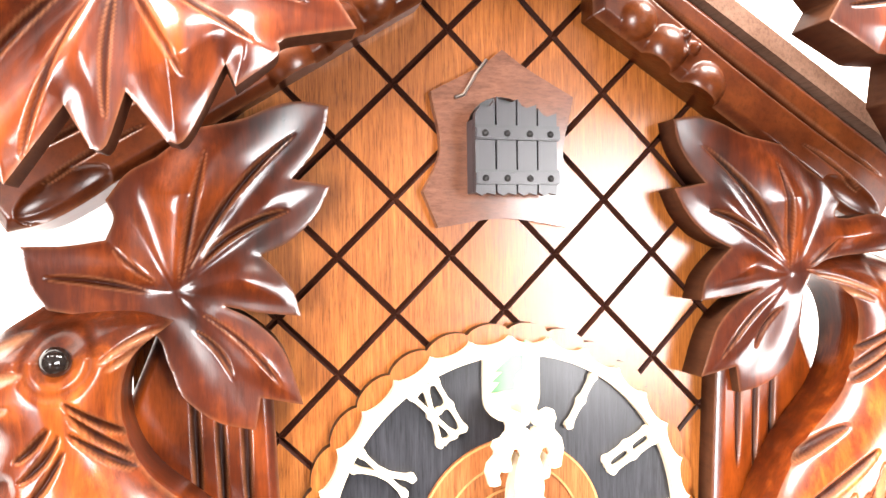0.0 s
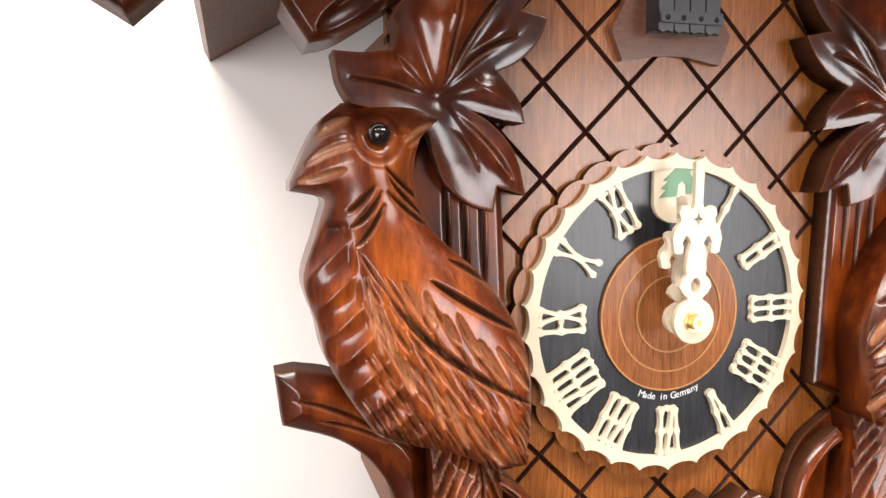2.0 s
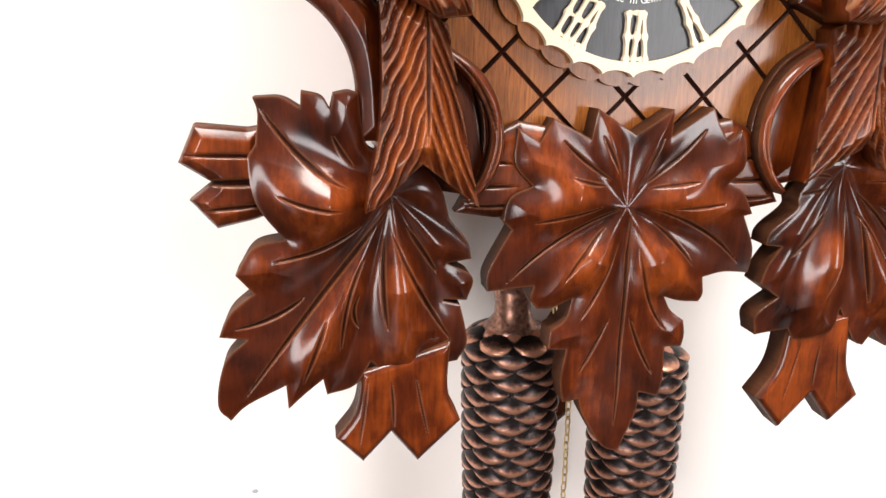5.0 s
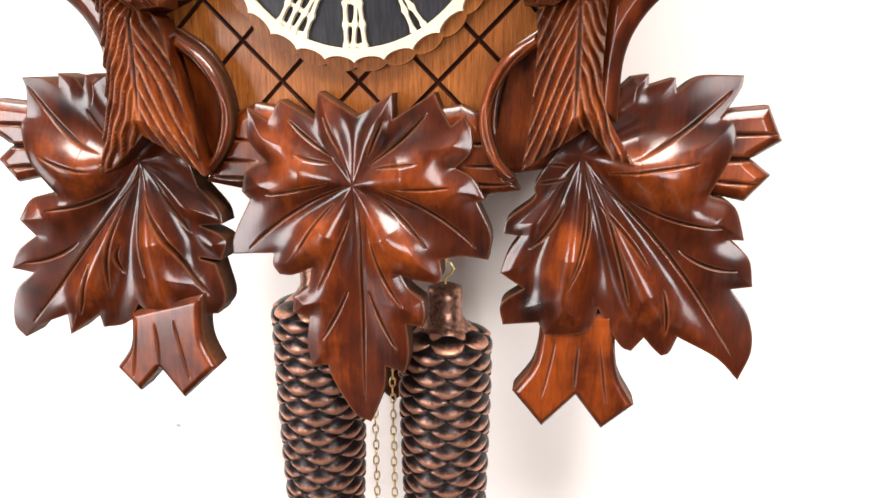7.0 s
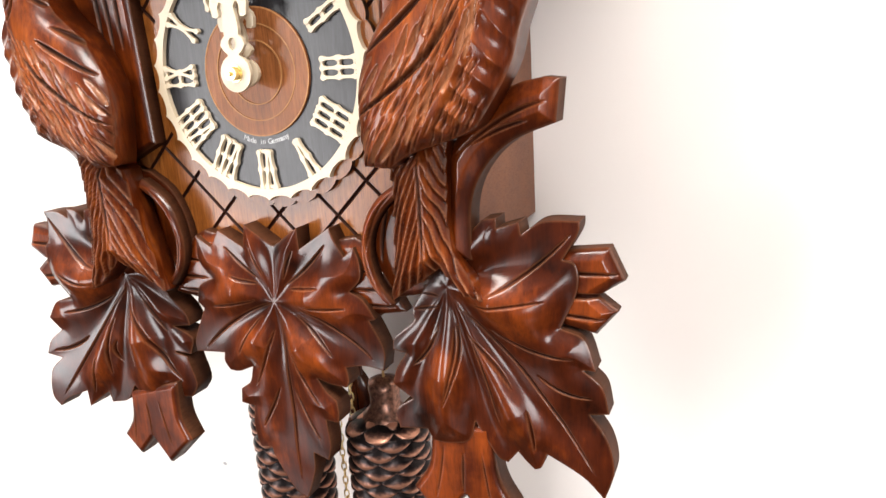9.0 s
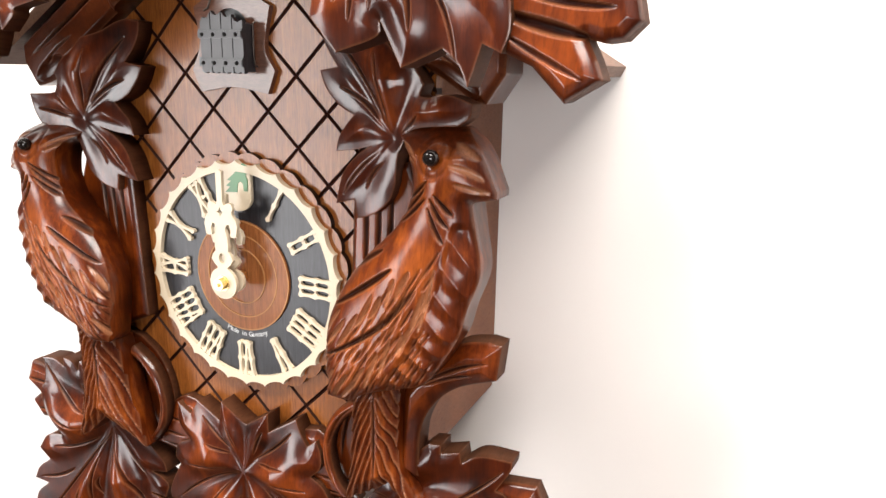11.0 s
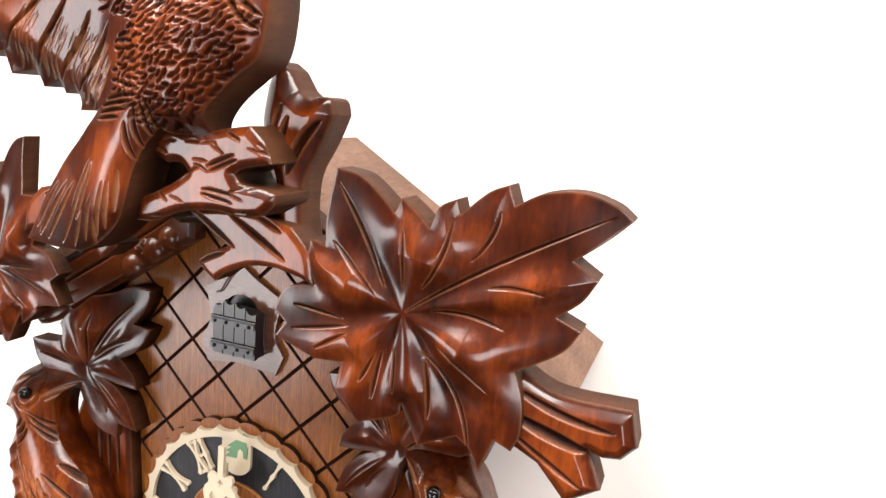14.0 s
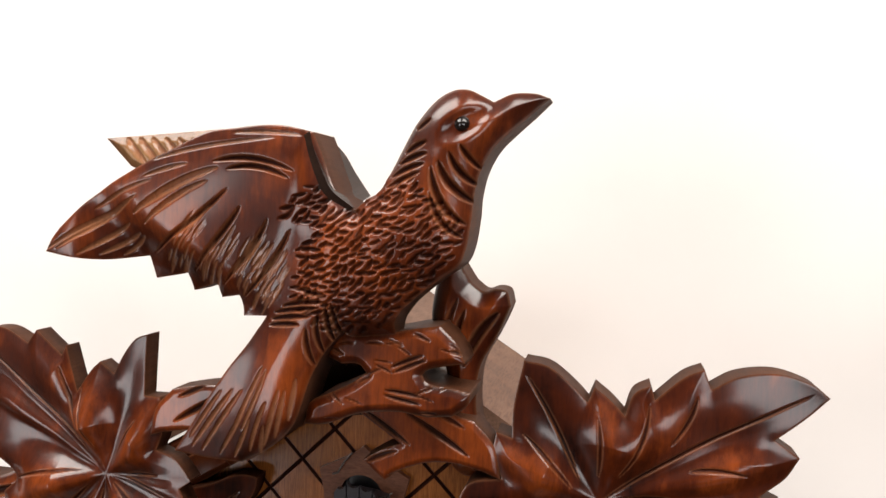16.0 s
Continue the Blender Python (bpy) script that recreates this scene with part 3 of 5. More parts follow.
relief("leaf", LEFTLOW, leaf_height((-107, -114), [(-179, -207), (-160, -72), (-90, -92), (-68, -140), (-70, -184), (-126, -192)], lobe=11.0, cuts=LEFTLOW_CUTS, reach=80), clock, WOOD2, front=21, thick=14, step=0.5, tilt=(-0.17, 0, -145, 0))
relief("leaf", LOWER, leaf_height((105, -107), [(184, -206), (168, -74), (90, -85), (74, -140), (76, -180), (128, -195)], lobe=11.0, cuts=LOWER_CUTS, reach=80), clock, WOOD2, front=12.5, thick=13, step=0.5)
for m in (False, True):
    relief("leaf", RIGHTMID if m else MID, leaf_height((-105, 86), [(-64, 139), (-66, 114), (-74, 78), (-80, 50), (-140, 92), (-118, 115)], lobe=9.0, cuts=MID_CUTS, bowl=1.5, reach=48), clock, WOOD2, front=16, thick=12, mirror=m, tilt=(-0.13, 0, -100, 0))
relief("leaf", UPPER, leaf_height((124, 177), [(208, 226), (198, 184), (166, 118), (112, 132), (62, 163), (90, 232)], lobe=6.8, cuts=UPPER_CUTS, reach=75), clock, WOOD2, front=65, thick=14, step=0.5, tilt=(-0.11, 0, 140, 0))
# the upper leaf on the other side hangs lower and leans forward at its foot
LEFTUP = [(-90, 229), (-90, 215, 1), (-90, 199.5), (-81, 200), (-78, 191.5, 1), (-79, 183, 1), (-82, 174.5), (-71, 171.5, 1), (-61.5, 163), (-67.5, 158.5), (-60, 147), (-74, 144.5, 1), (-77, 143), (-77.5, 140, 1), (-86, 133), (-88, 138), (-96, 122, 1), (-100, 121), (-108, 131.5), (-112, 120, 1), (-115, 119.5), (-120, 128.5), (-125, 121, 1), (-131, 112), (-138, 119), (-146, 113.5, 1), (-157, 105.5), (-161, 113, 1), (-166, 121), (-172, 120.5)] + [(-170, 127, 1), (-173, 141), (-166, 150, 1), (-184, 160), (-190, 170), (-182, 175), (-190, 182, 1), (-196, 192), (-187, 198), (-196, 206, 1), (-206, 217), (-196, 222, 1), (-180, 224, 1), (-163, 218), (-158, 225), (-141, 214), (-139, 219), (-130, 197), (-123, 208, 1), (-118, 213), (-109, 208), (-104, 217, 1), (-97, 226, 1)]
LEFTUP_CUTS = [((-108, 162), (-142, 186), (-196, 215), 2.2), ((-92, 189), (-100.5, 178), (-104.5, 168), 2.2), ((-80.5, 162.5), (-90, 162.5), (-98.5, 161), 2.0), ((-70.5, 152), (-85, 157.5), (-99, 160), 2.0), ((-82, 142.5), (-93.5, 149), (-105, 157), 2.4), ((-96.5, 134), (-102, 145), (-107, 154), 2.4), ((-112, 125), (-113, 140), (-110, 153), 2.2), ((-128, 117), (-124, 137), (-114, 152), 2.2), ((-153, 112), (-136, 138), (-118, 154), 2.4), ((-163, 150), (-145, 160), (-122, 160), 2.2), ((-128, 200), (-121, 185), (-113, 172), 2.2), ((-141, 210), (-133, 192), (-122, 178), 2.2)]
relief("leaf", LEFTUP, leaf_height((-109, 160), [(-203, 217), (-188, 184), (-157, 108), (-112, 121), (-62, 148), (-62, 163), (-90, 228)], lobe=11.0, cuts=LEFTUP_CUTS, reach=75), clock, WOOD2, front=68, thick=9, step=0.5, tilt=(0.08, -0.07, -110, 165))

# branch ends and boughs
LEFTSTUB = [(-121, -193), (-124, -212, 1), (-133, -225), (-121, -238), (-108, -224), (-96, -240), (-76, -221), (-82, -205, 1), (-81, -182)]
LOWSTUB = [(90, -186), (87, -209, 1), (77, -225), (92, -243), (108, -225), (121, -242), (136, -228), (127, -210, 1), (124, -180)]
SIDESTUB = [(157, -86), (163, -87), (183, -85), (190, -100), (178, -108), (187, -115), (177, -127), (163, -124), (157, -122)]
UPSTUB = [(163.5, 160.5), (172.5, 157.5), (190, 150.5, 1), (220.5, 150.5), (224, 136.5), (218, 130), (211, 129), (205, 130.5), (209, 123, 1), (212, 116), (198.5, 107.5), (185, 120.5), (172, 126)]
BRANCH = [(-163.5, -10), (-156.5, -9), (-141, -13, 1), (-121.5, -27.5, 1), (-109.5, -42.5), (-106.5, -92.5), (-119.5, -92.5), (-120.5, -66, 1), (-127.5, -49, 1), (-141, -36.5, 1), (-161.5, -28.5)]
STUMP = [(51, 264), (49, 249.5, 1), (51.5, 236, 1), (56.5, 224.5, 1), (58, 210, 1), (61.5, 196, 1), (68, 185.5, 1), (77, 180.5), (74.5, 192.5, 1), (71, 204, 1), (70, 216, 1), (71.5, 228, 1), (77.5, 240, 1), (81.5, 249, 1), (83.5, 254.5), (81.5, 260.5, 1), (76.5, 261.5, 1), (71.5, 260, 1), (66, 263.5), (60.5, 271.5), (55, 275)]
FROND = [(17, 207), (30, 199), (39.5, 193), (31.5, 189.5, 1), (23, 184), (28, 179.5), (33, 176), (39.5, 181, 1), (51.5, 186, 1), (64, 187, 1), (76.5, 185), (83.5, 182.5), (80.5, 196, 1), (71.5, 206), (54.5, 209.5, 1), (36.5, 209.5, 1)]
FROND_CUTS = [((22.5, 206.5), (33, 200.5), (44, 193), 3.0), ((40.5, 208), (56, 200), (70, 191), 3.4), ((54.5, 209), (61.5, 206), (67.5, 203), 2.6), ((24, 183), (30, 187), (38.5, 190), 2.6), ((33.5, 177.5), (48.5, 185.5), (67.5, 187), 2.4)]
PERCH = [(13.5, 246), (9.5, 233, 1), (16, 228.5), (23.5, 229, 1), (27.5, 225.5), (20, 220, 1), (10.5, 215), (2.5, 210.5, 1), (0, 201), (10, 202, 1), (24.5, 208, 1), (41, 210.5, 1), (54, 209.5), (64.5, 211), (70.5, 216, 1), (71.5, 221), (64, 222.5, 1), (54, 223.5, 1), (51, 227), (55.5, 230, 1), (69, 233), (65, 241, 1), (58, 247.5), (47, 245.5, 1), (29.5, 242, 1)]
RING = [(-83, -55), (-70, -64, 1), (-62, -76, 1), (-59, -91, 1), (-61, -105, 1), (-69, -117, 1), (-74, -120), (-76, -118), (-68, -108, 1), (-64, -93, 1), (-67, -79, 1), (-76, -67, 1), (-88, -60)]
CROSS = [(-50, -86), (-59, -91, 1), (-63, -99), (-78, -125), (-60, -128), (-35, -127), (-34, -89)]
HOLLOW = [(-108, -48), (-86, -52), (-72, -62, 1), (-64, -76, 1), (-61, -91, 1), (-63, -105, 1), (-71, -118), (-104, -112)]
TRUNK = [(-110, 75), (-78, 60), (-76, 16), (-74, -36), (-106, -50), (-122, -18), (-130, 10), (-122, 45)]


def bough(cuts, top=3.5, soft=5.0):
    """A rounded, faceted piece of branch with cut lines."""
    return lambda p, d: top * np.clip(d / soft, 0, 1) ** 0.8 - grooves(p, cuts)


for m in (False, True):
    relief("branch_end", LOWSTUB if not m else [(-q[0], *q[1:]) for q in LEFTSTUB], bough([((108, -198), (107, -208), (107, -222), 1.6), ((97, -196), (95, -210), (91, -228), 1.4), ((118, -196), (120, -212), (123, -230), 1.4)], 1.8, 3), clock, WOOD2, front=16 if m else 11, thick=12, edge=1.5, drop=1.0, mirror=m)
    relief("branch_end", SIDESTUB, bough([((155, -98), (170, -97), (188, -97), 2.5), ((155, -108), (168, -108), (180, -108), 4.0), ((155, -117), (168, -118), (182, -119), 2.5)]), clock, WOOD2, front=14 if m else 8, thick=8, edge=1.5, drop=1.0, mirror=m)
    relief("branch_end", [(x + 2, z - 9, *q) for x, z, *q in UPSTUB] if m else UPSTUB, bough([((170, 152), (190, 142), (215, 141), 4.0), ((172, 140), (190, 134), (206, 131), 6.0), ((174, 132), (188, 124), (205, 116), 3.0)]), clock, WOOD2, front=56, thick=14, edge=2.0, drop=1.2, mirror=m, tilt=(0, -0.15, 0, 124 if m else 133))
    relief("branch", BRANCH, bough([((-158, -19), (-140, -22), (-115, -42), 2.6), ((-150, -27), (-138, -29), (-124, -37), 2.4)], 4.5, 7), clock, WOOD2, front=15, thick=12, mirror=m)
    relief("branch", TRUNK, bough([((-86, 60), (-86, 40), (-85, 16), 3.0), ((-94, 66), (-93, 40), (-92, 12), 3.0), ((-101, 66), (-100, 40), (-99, 10), 3.0)], 2.0, 3), clock, WOOD2, front=8, thick=8, mirror=m)
    relief("branch", HOLLOW, bough([((-74, -64), (-66, -80), (-66, -100), 2.4)], 1.0, 3), clock, WOOD2, front=5, thick=5, mirror=m)
    relief("branch", RING, bough([((-84, -58), (-66, -68), (-62, -92), 1.8), ((-62, -84), (-59, -98), (-68, -113), 1.8)], 3.0, 4), clock, WOOD2, front=15, thick=7, edge=1.5, drop=1.0, mirror=m)
    relief("branch", CROSS, bough([((-78, -103), (-66, -103), (-52, -104), 2.4), ((-78, -113), (-66, -114), (-50, -114), 2.4), ((-74, -122), (-62, -123), (-46, -122), 2.4)], 3.0, 5), clock, WOOD2, front=6, thick=7, mirror=m)
    relief("branch", FROND, bough(FROND_CUTS, 1.2, 2.5), clock, WOOD2, front=72, thick=14, mirror=m)
relief("branch", STUMP, bough([((61, 257), (56, 245.5), (54, 229), 3.0), ((64.5, 252.5), (60, 241), (60, 229.5), 3.4), ((79, 252), (68.5, 242.5), (64.5, 227.5), 5.0)], 5.0, 7), clock, WOOD2, front=62, thick=16)
rng_perch = random.Random(11)
HEWN = []
for i in range(34):                        # short strokes of the gouge all over the perch
    x, z, a, w = rng_perch.uniform(2, 68), rng_perch.uniform(204, 245), radians(rng_perch.uniform(-35, 35)), rng_perch.uniform(1.0, 2.0)
    HEWN.append(((x - 4 * math.cos(a), z - 4 * math.sin(a)), (x, z + 0.6), (x + 4 * math.cos(a), z + 4 * math.sin(a)), w))
relief("perch", PERCH, bough(HEWN + [((38, 229), (45, 232.5), (52, 235.5), 2.4), ((39.5, 227), (46.5, 231), (53.5, 233.5), 2.4), ((36, 219.5), (43.5, 219.5), (52, 218), 2.2), ((35.5, 217.5), (43.5, 216), (51.5, 215), 2.2)], 2.0, 3.5), clock, WOOD2, front=84, thick=26)

# dark block added behind the perch so its gap shows shade, not wall
relief("perch_gap_filler", [(-30, 206), (-24, 233), (-9, 234), (5, 224), (30, 222), (44, 212), (40, 202), (0, 196)], bough([], 1.5, 3), clock, ROOT, front=56, thick=56)

# inner gable trim under the eaves, with berries and rounded ends
TRIM_BAND = [(-158, 117), (-149, 103.5), (-138, 107, 1), (-119, 119), (-49, 164), (-30, 176), (-30, 207), (-51, 194), (-125, 149), (-158, 129)]


def trim_height(p, d):
    h = 3.0 * np.clip(d / 3, 0, 1)
    for cx, cz, r in ((-72, 154, 8.5), (-57, 166, 8.5), (-46, 175, 7.5), (-67, 166, 2.6), (-63, 170, 2.6), (-62, 164, 2.2)):
        q = ((p[:, 0] - cx) ** 2 + (p[:, 1] - cz) ** 2) / r ** 2
        h = np.maximum(h, 7.0 * np.sqrt(np.clip(1 - q, 0, 1)))
    return h - grooves(p, [((-140, 116), (-128, 126), (-112, 134), 2.0), ((-148, 122), (-100, 150), (-32, 196), 3.0)]) - 4.5 * np.clip(1 - ((0.87 * (p[:, 0] + 134) + 0.5 * (p[:, 1] - 114)) / 14) ** 2 - ((0.5 * (p[:, 0] + 134) - 0.87 * (p[:, 1] - 114)) / 6) ** 2, 0, 1) ** 0.6


for m in (False, True):
    relief("gable_trim", TRIM_BAND, trim_height, clock, TRIM, front=9, thick=24, mirror=m)

# carved birds
BIRD = [(-139, 83), (-149, 74, 1), (-158, 56), (-158, 53), (-148, 51, 1), (-147, 49), (-150, 39, 1), (-154.5, 24, 1), (-150.5, 9.5, 1), (-147, -4, 1), (-135, -24, 1), (-127.5, -30.5, 1), (-101.5, -39, 1), (-90.5, -45.5), (-79.5, -44.5), (-77.5, -41.5, 1), (-76, -12.5, 1), (-81, 5.5, 1), (-93, 23, 1), (-110.5, 39, 1), (-117, 54, 1), (-115, 69, 1), (-105, 78), (-117, 85, 1)]
TAIL = [(-112.5, -29.5), (-111, -53.5, 1), (-112, -83.5, 1), (-118.5, -119), (-112.5, -116), (-95.5, -100), (-70.5, -120), (-76, -95, 1), (-82.5, -62, 1), (-85, -48)]
RIGHTTAIL = [(-114, -30), (-112, -54, 1), (-113, -84, 1), (-127, -110), (-118, -108), (-106.5, -94.5), (-79, -113.5), (-82, -92, 1), (-84, -61, 1), (-83, -47)]
WINGSIDE = [(98, 338.5), (92.5, 340, 1), (84.5, 339.5, 1), (77.5, 336), (72.5, 338.5, 1), (67.5, 340.5, 1), (61.5, 340, 1), (55, 336, 1), (48, 327.5, 1), (43, 318, 1), (38, 307.5, 1), (33, 299.5), (29, 297.5, 1), (24.5, 293), (16, 299.5, 1), (11.5, 308.5, 1), (8.5, 316.5, 1), (5.5, 323.5), (-4, 325.5, 1), (-14.5, 326, 1), (-28, 324.5, 1), (-40.5, 322.5, 1), (-57, 315, 1), (-67.5, 310, 1), (-82, 302, 1), (-97, 292.5, 1), (-104.5, 285.5, 1), (-112.5, 277.5, 1), (-117.5, 269.5), (-104, 267.5, 1), (-89.5, 267, 1), (-72.5, 269.5), (-70, 259.5), (-54, 263)]
FLYER = WINGSIDE + [(-52.5, 255), (-39.5, 259.5), (-38.5, 253), (-28.5, 255), (-26, 246.5), (-14.5, 247.5), (-21.5, 236, 1), (-30.5, 224, 1), (-42, 207, 1), (-56.5, 185.5), (-40.5, 184, 1), (-24.5, 184), (-12.5, 191, 1), (-0.5, 203.5, 1), (6.5, 223, 1), (12, 234, 1), (19.5, 243.5), (26, 241, 1), (39.5, 242.5), (41, 249, 1), (47.5, 257.5, 1), (59.5, 267.5), (66.5, 273, 1), (69.5, 280.5, 1), (71, 291.5, 1), (71.5, 300, 1), (73.5, 309.5, 1), (78, 318.5, 1), (84.5, 325.5, 1), (91.5, 332, 1)]
BIRD_CUTS = [((-150, 70), (-144, 74), (-138, 77), 5), ((-153, 61), (-146, 67), (-138, 68), 5), ((-156, 56), (-149, 57), (-141, 60), 5), ((-129, 61), (-122, 54), (-114, 49), 2.5), ((-128, 58), (-122, 50), (-113, 44), 2.5), ((-128, 53), (-120, 45), (-112.5, 41), 2.5), ((-132, 55), (-137, 48), (-141, 46), 2.5), ((-130, 53), (-133, 45), (-140, 41), 2.5), ((-129, 49), (-133.5, 39), (-138.5, 35), 2.5), ((-128, 18.5), (-116.5, -2), (-75.5, -23), 4), ((-115, 24), (-101.5, 14.5), (-81, 3.5), 3.5)]
BIRD_CUTS += [((-107.5, 30), (-98, 26), (-87.5, 18.5), 3), ((-124, 24), (-120, 17.5), (-118, 11.5), 2.2), ((-117, 20.5), (-115, 14.5), (-113.5, 8.5), 2.2), ((-110.5, 12.5), (-108.5, 6.5), (-105, 2), 2.2), ((-105.5, 12.5), (-102, 3), (-97, -3), 2.2), ((-98, 3), (-93.5, -5), (-87, -14.5), 2.2), ((-91, 0), (-85.5, -8.5), (-77.5, -17.5), 2.2), ((-87, 3), (-79.5, -4), (-77, -12.5), 2.2), ((-128.5, 3), (-123.5, -5), (-121, -13.5), 2.2), ((-123.5, -2), (-122, -8), (-120, -12.5), 2.2), ((-117, -5), (-114, -14.5), (-110.5, -26), 2.2)]
BIRD_CUTS += [((-110.5, -13.5), (-106.5, -23), (-101.5, -34.5), 2.2), ((-103, -22), (-96.5, -33.5), (-88, -42.5), 2.2), ((-93.5, -27.5), (-88, -36), (-83.5, -42.5), 2.2), ((-84.5, -27), (-79, -35), (-75.5, -42.5), 2.2), ((-135.5, 26), (-134, 13.5), (-130.5, 0), 2.2), ((-132, 16.5), (-130, 7.5), (-126.5, -2), 2.2), ((-139, 39), (-145.5, 33), (-151.5, 26), 9), ((-138.5, 29), (-143.5, 23), (-148.5, 18.5), 9), ((-139, 13.5), (-142, 10.5), (-147, 5.5), 9), ((-131.5, -8), (-136.5, -11.5), (-140.5, -16.5), 9), ((-124, -14.5), (-129, -18.5), (-131, -23), 9)]


def eye_ball(x, z, depth, r):
    """Adds a glass eye to a carved bird's own mesh."""
    def add(verts, faces, slots):
        rows, cols, base = 7, 14, len(verts)
        for i in range(rows + 1):
            a = math.pi * i / rows
            for j in range(cols):
                b = 2 * math.pi * j / cols
                verts.append(((x + r * math.sin(a) * math.cos(b)) * MM, (-depth - r * math.cos(a)) * MM, (z + r * math.sin(a) * math.sin(b)) * MM))
        for i in range(rows):
            for j in range(cols):
                k = (j + 1) % cols
                faces.append((base + i * cols + j, base + i * cols + k, base + (i + 1) * cols + k, base + (i + 1) * cols + j))
                slots.append(2)
    return add


def gauss(p, x, z, rx, rz):
    return np.exp(-(((p[:, 0] - x) / rx) ** 2 + ((p[:, 1] - z) / rz) ** 2))


def ridges(s, mask):
    """Overlapping barbs or scoops: each falls slowly from a crest painted pale to a cut painted dark under the next
    one; 0 to 1 deep.
    """
    f = s - np.floor(s)
    CUT_LOG.append(0.55 * np.clip((f - 0.62) / 0.3, 0, 1) * mask)
    CREST_LOG.append(0.85 * np.clip(1 - np.abs(f - 0.12) / 0.14, 0, 1) * mask)
    return np.minimum(f / 0.86, (1 - f) / 0.14) * mask


rng_bird = random.Random(5)


def chips(p, lines, depth=1.3):
    """Slashes of the gouge, painted pale for the sheen that lies on their walls."""
    h = grooves(p, lines, depth, True)
    CUT_LOG.pop(), CREST_LOG.pop()
    CREST_LOG.append(np.clip(h / 1.3, 0, 1) ** 0.7)
    return h


BARBS = [(*q, 3.0) for *q, w in BIRD_CUTS if w == 2.2]
HAIRS = []
for i in range(15):                        # fine lines of the knife between the barbs
    for j in range(11):
        x, z = -134 + 4.4 * i + rng_bird.uniform(-1, 1), 26 - 7.5 * j + rng_bird.uniform(-2, 2)
        if -134 < x < -74 and z < 24 - 0.75 * (x + 128) and z > -46:
            k = rng_bird.uniform(4.5, 8.0)
            HAIRS.append(((x - 0.5 * k, z + 0.87 * k), (x + 0.2, z), (x + 0.55 * k, z - 0.85 * k), rng_bird.uniform(1.3, 1.9)))


TUFT = [((-121.5, 69), (-115, 74.5), (-107, 76), 2.4), ((-120, 67), (-113.5, 71.5), (-107, 73.5), 2.4)]


def bird_height(p, d):
    h = 9.0 * (1 - np.exp(-d / 5.0))
    h += 5.0 * gauss(p, -133, 66, 15, 17) + 3.0 * gauss(p, -118, 20, 16, 26)
    h += 2.5 * gauss(p, -112, 66, 7, 12)
    ring = np.hypot((p[:, 0] + 130.5) / 0.9, p[:, 1] - 71)
    h -= 3.0 * np.exp(-(ring / 6.0) ** 2.5)
    rim = np.exp(-((ring - 8.5) / 1.5) ** 2)                    # the carved lid round the eye
    h -= 1.0 * rim
    CUT_LOG.append(0.6 * rim)
    x, z = p.T
    h -= 12.0 * np.clip((z - 71) / 12, 0, 1) * np.clip((x + 150) / 12, 0, 1)     # the crown slips behind the leaf
    # the breast: broad slanting scoops beside a ridge
    line = np.interp(z, [-45, -30, -15, 0, 18, 38, 44], [-96, -112, -121, -129, -136, -139, -141])
    breast = np.clip((line - x) / 2.5, 0, 1) * np.clip((44 - z) / 3, 0, 1)
    f = (z - 0.95 * (x + 140)) / 12.5
    h -= breast * (0.5 + 1.5 * (1 - np.abs(2 * (f - np.floor(f)) - 1) ** 1.6) * np.clip(d / 3, 0, 1))
    cuts = [(*q, 3.4 if w > 3.9 else w) for *q, w in BIRD_CUTS if w < 6 and w != 2.2 and q[0][0] > -137]
    beak = [(*q, 3.8) for *q, w in BIRD_CUTS if w == 5 and q[0][0] < -149]
    return h - grooves(p, cuts, 1.35) - chips(p, BARBS, 1.6) - grooves(p, HAIRS, 1.0) - chips(p, beak, 0.8) - chips(p, TUFT, 1.4)


def stretch(x, z):
    """The other bird holds its head a little higher and further out."""
    k = np.clip(np.asarray(z) / 50.0, 0, 1)
    return x - 4 * k, z + 10 * k


HIGHBIRD = [(*(float(c) for c in stretch(q[0], q[1])), *q[2:]) for q in BIRD]


def high_bird(p, d):
    x, z = p.T
    z0 = np.where(z < 0, z, np.where(z < 60, z / 1.2, z - 10))
    return bird_height(np.c_[x + 4 * np.clip(z0 / 50, 0, 1), z0], d)


def tail_height(middle):
    """A forked tail: a middle quill and slanting barbs on both sides."""
    def height(p, d):
        x, z = p.T
        quill = np.abs(x - middle)
        h = 5 * np.clip(d / 7, 0, 1) + 2.5 * np.exp(-(quill / 9) ** 2)
        wobble = 1.6 * np.sin(z / 9.0) + 1.1 * np.sin(z / 4.3 + x / 3.0)
        return h - 2.5 * ridges((z + 2.5 * quill + wobble) / 9.5, np.clip(quill / 3, 0, 1)) - grooves(p, [((middle, -40), (middle, -60), (middle, -92), 2.4)], 1.2)
    return height


for m in (False, True):
    relief("carved_bird", HIGHBIRD if m else BIRD, high_bird if m else bird_height, clock, [BIRDWOOD, BIRDWOOD, EYE], front=27, thick=16, mirror=m, extra=eye_ball(134.5 if m else -130.5, 81 if m else 71, 36.8, 3.9), label="carved brown perched bird with glass eyes", tilt=(0, -0.10, 0, 50))
    relief("carved_tail", RIGHTTAIL if m else TAIL, tail_height(-101 if m else -94), clock, [BIRDWOOD, BIRDWOOD], front=24 if m else 26, thick=14, mirror=m, tilt=(0 if m else -0.2, 0, -85, 0))

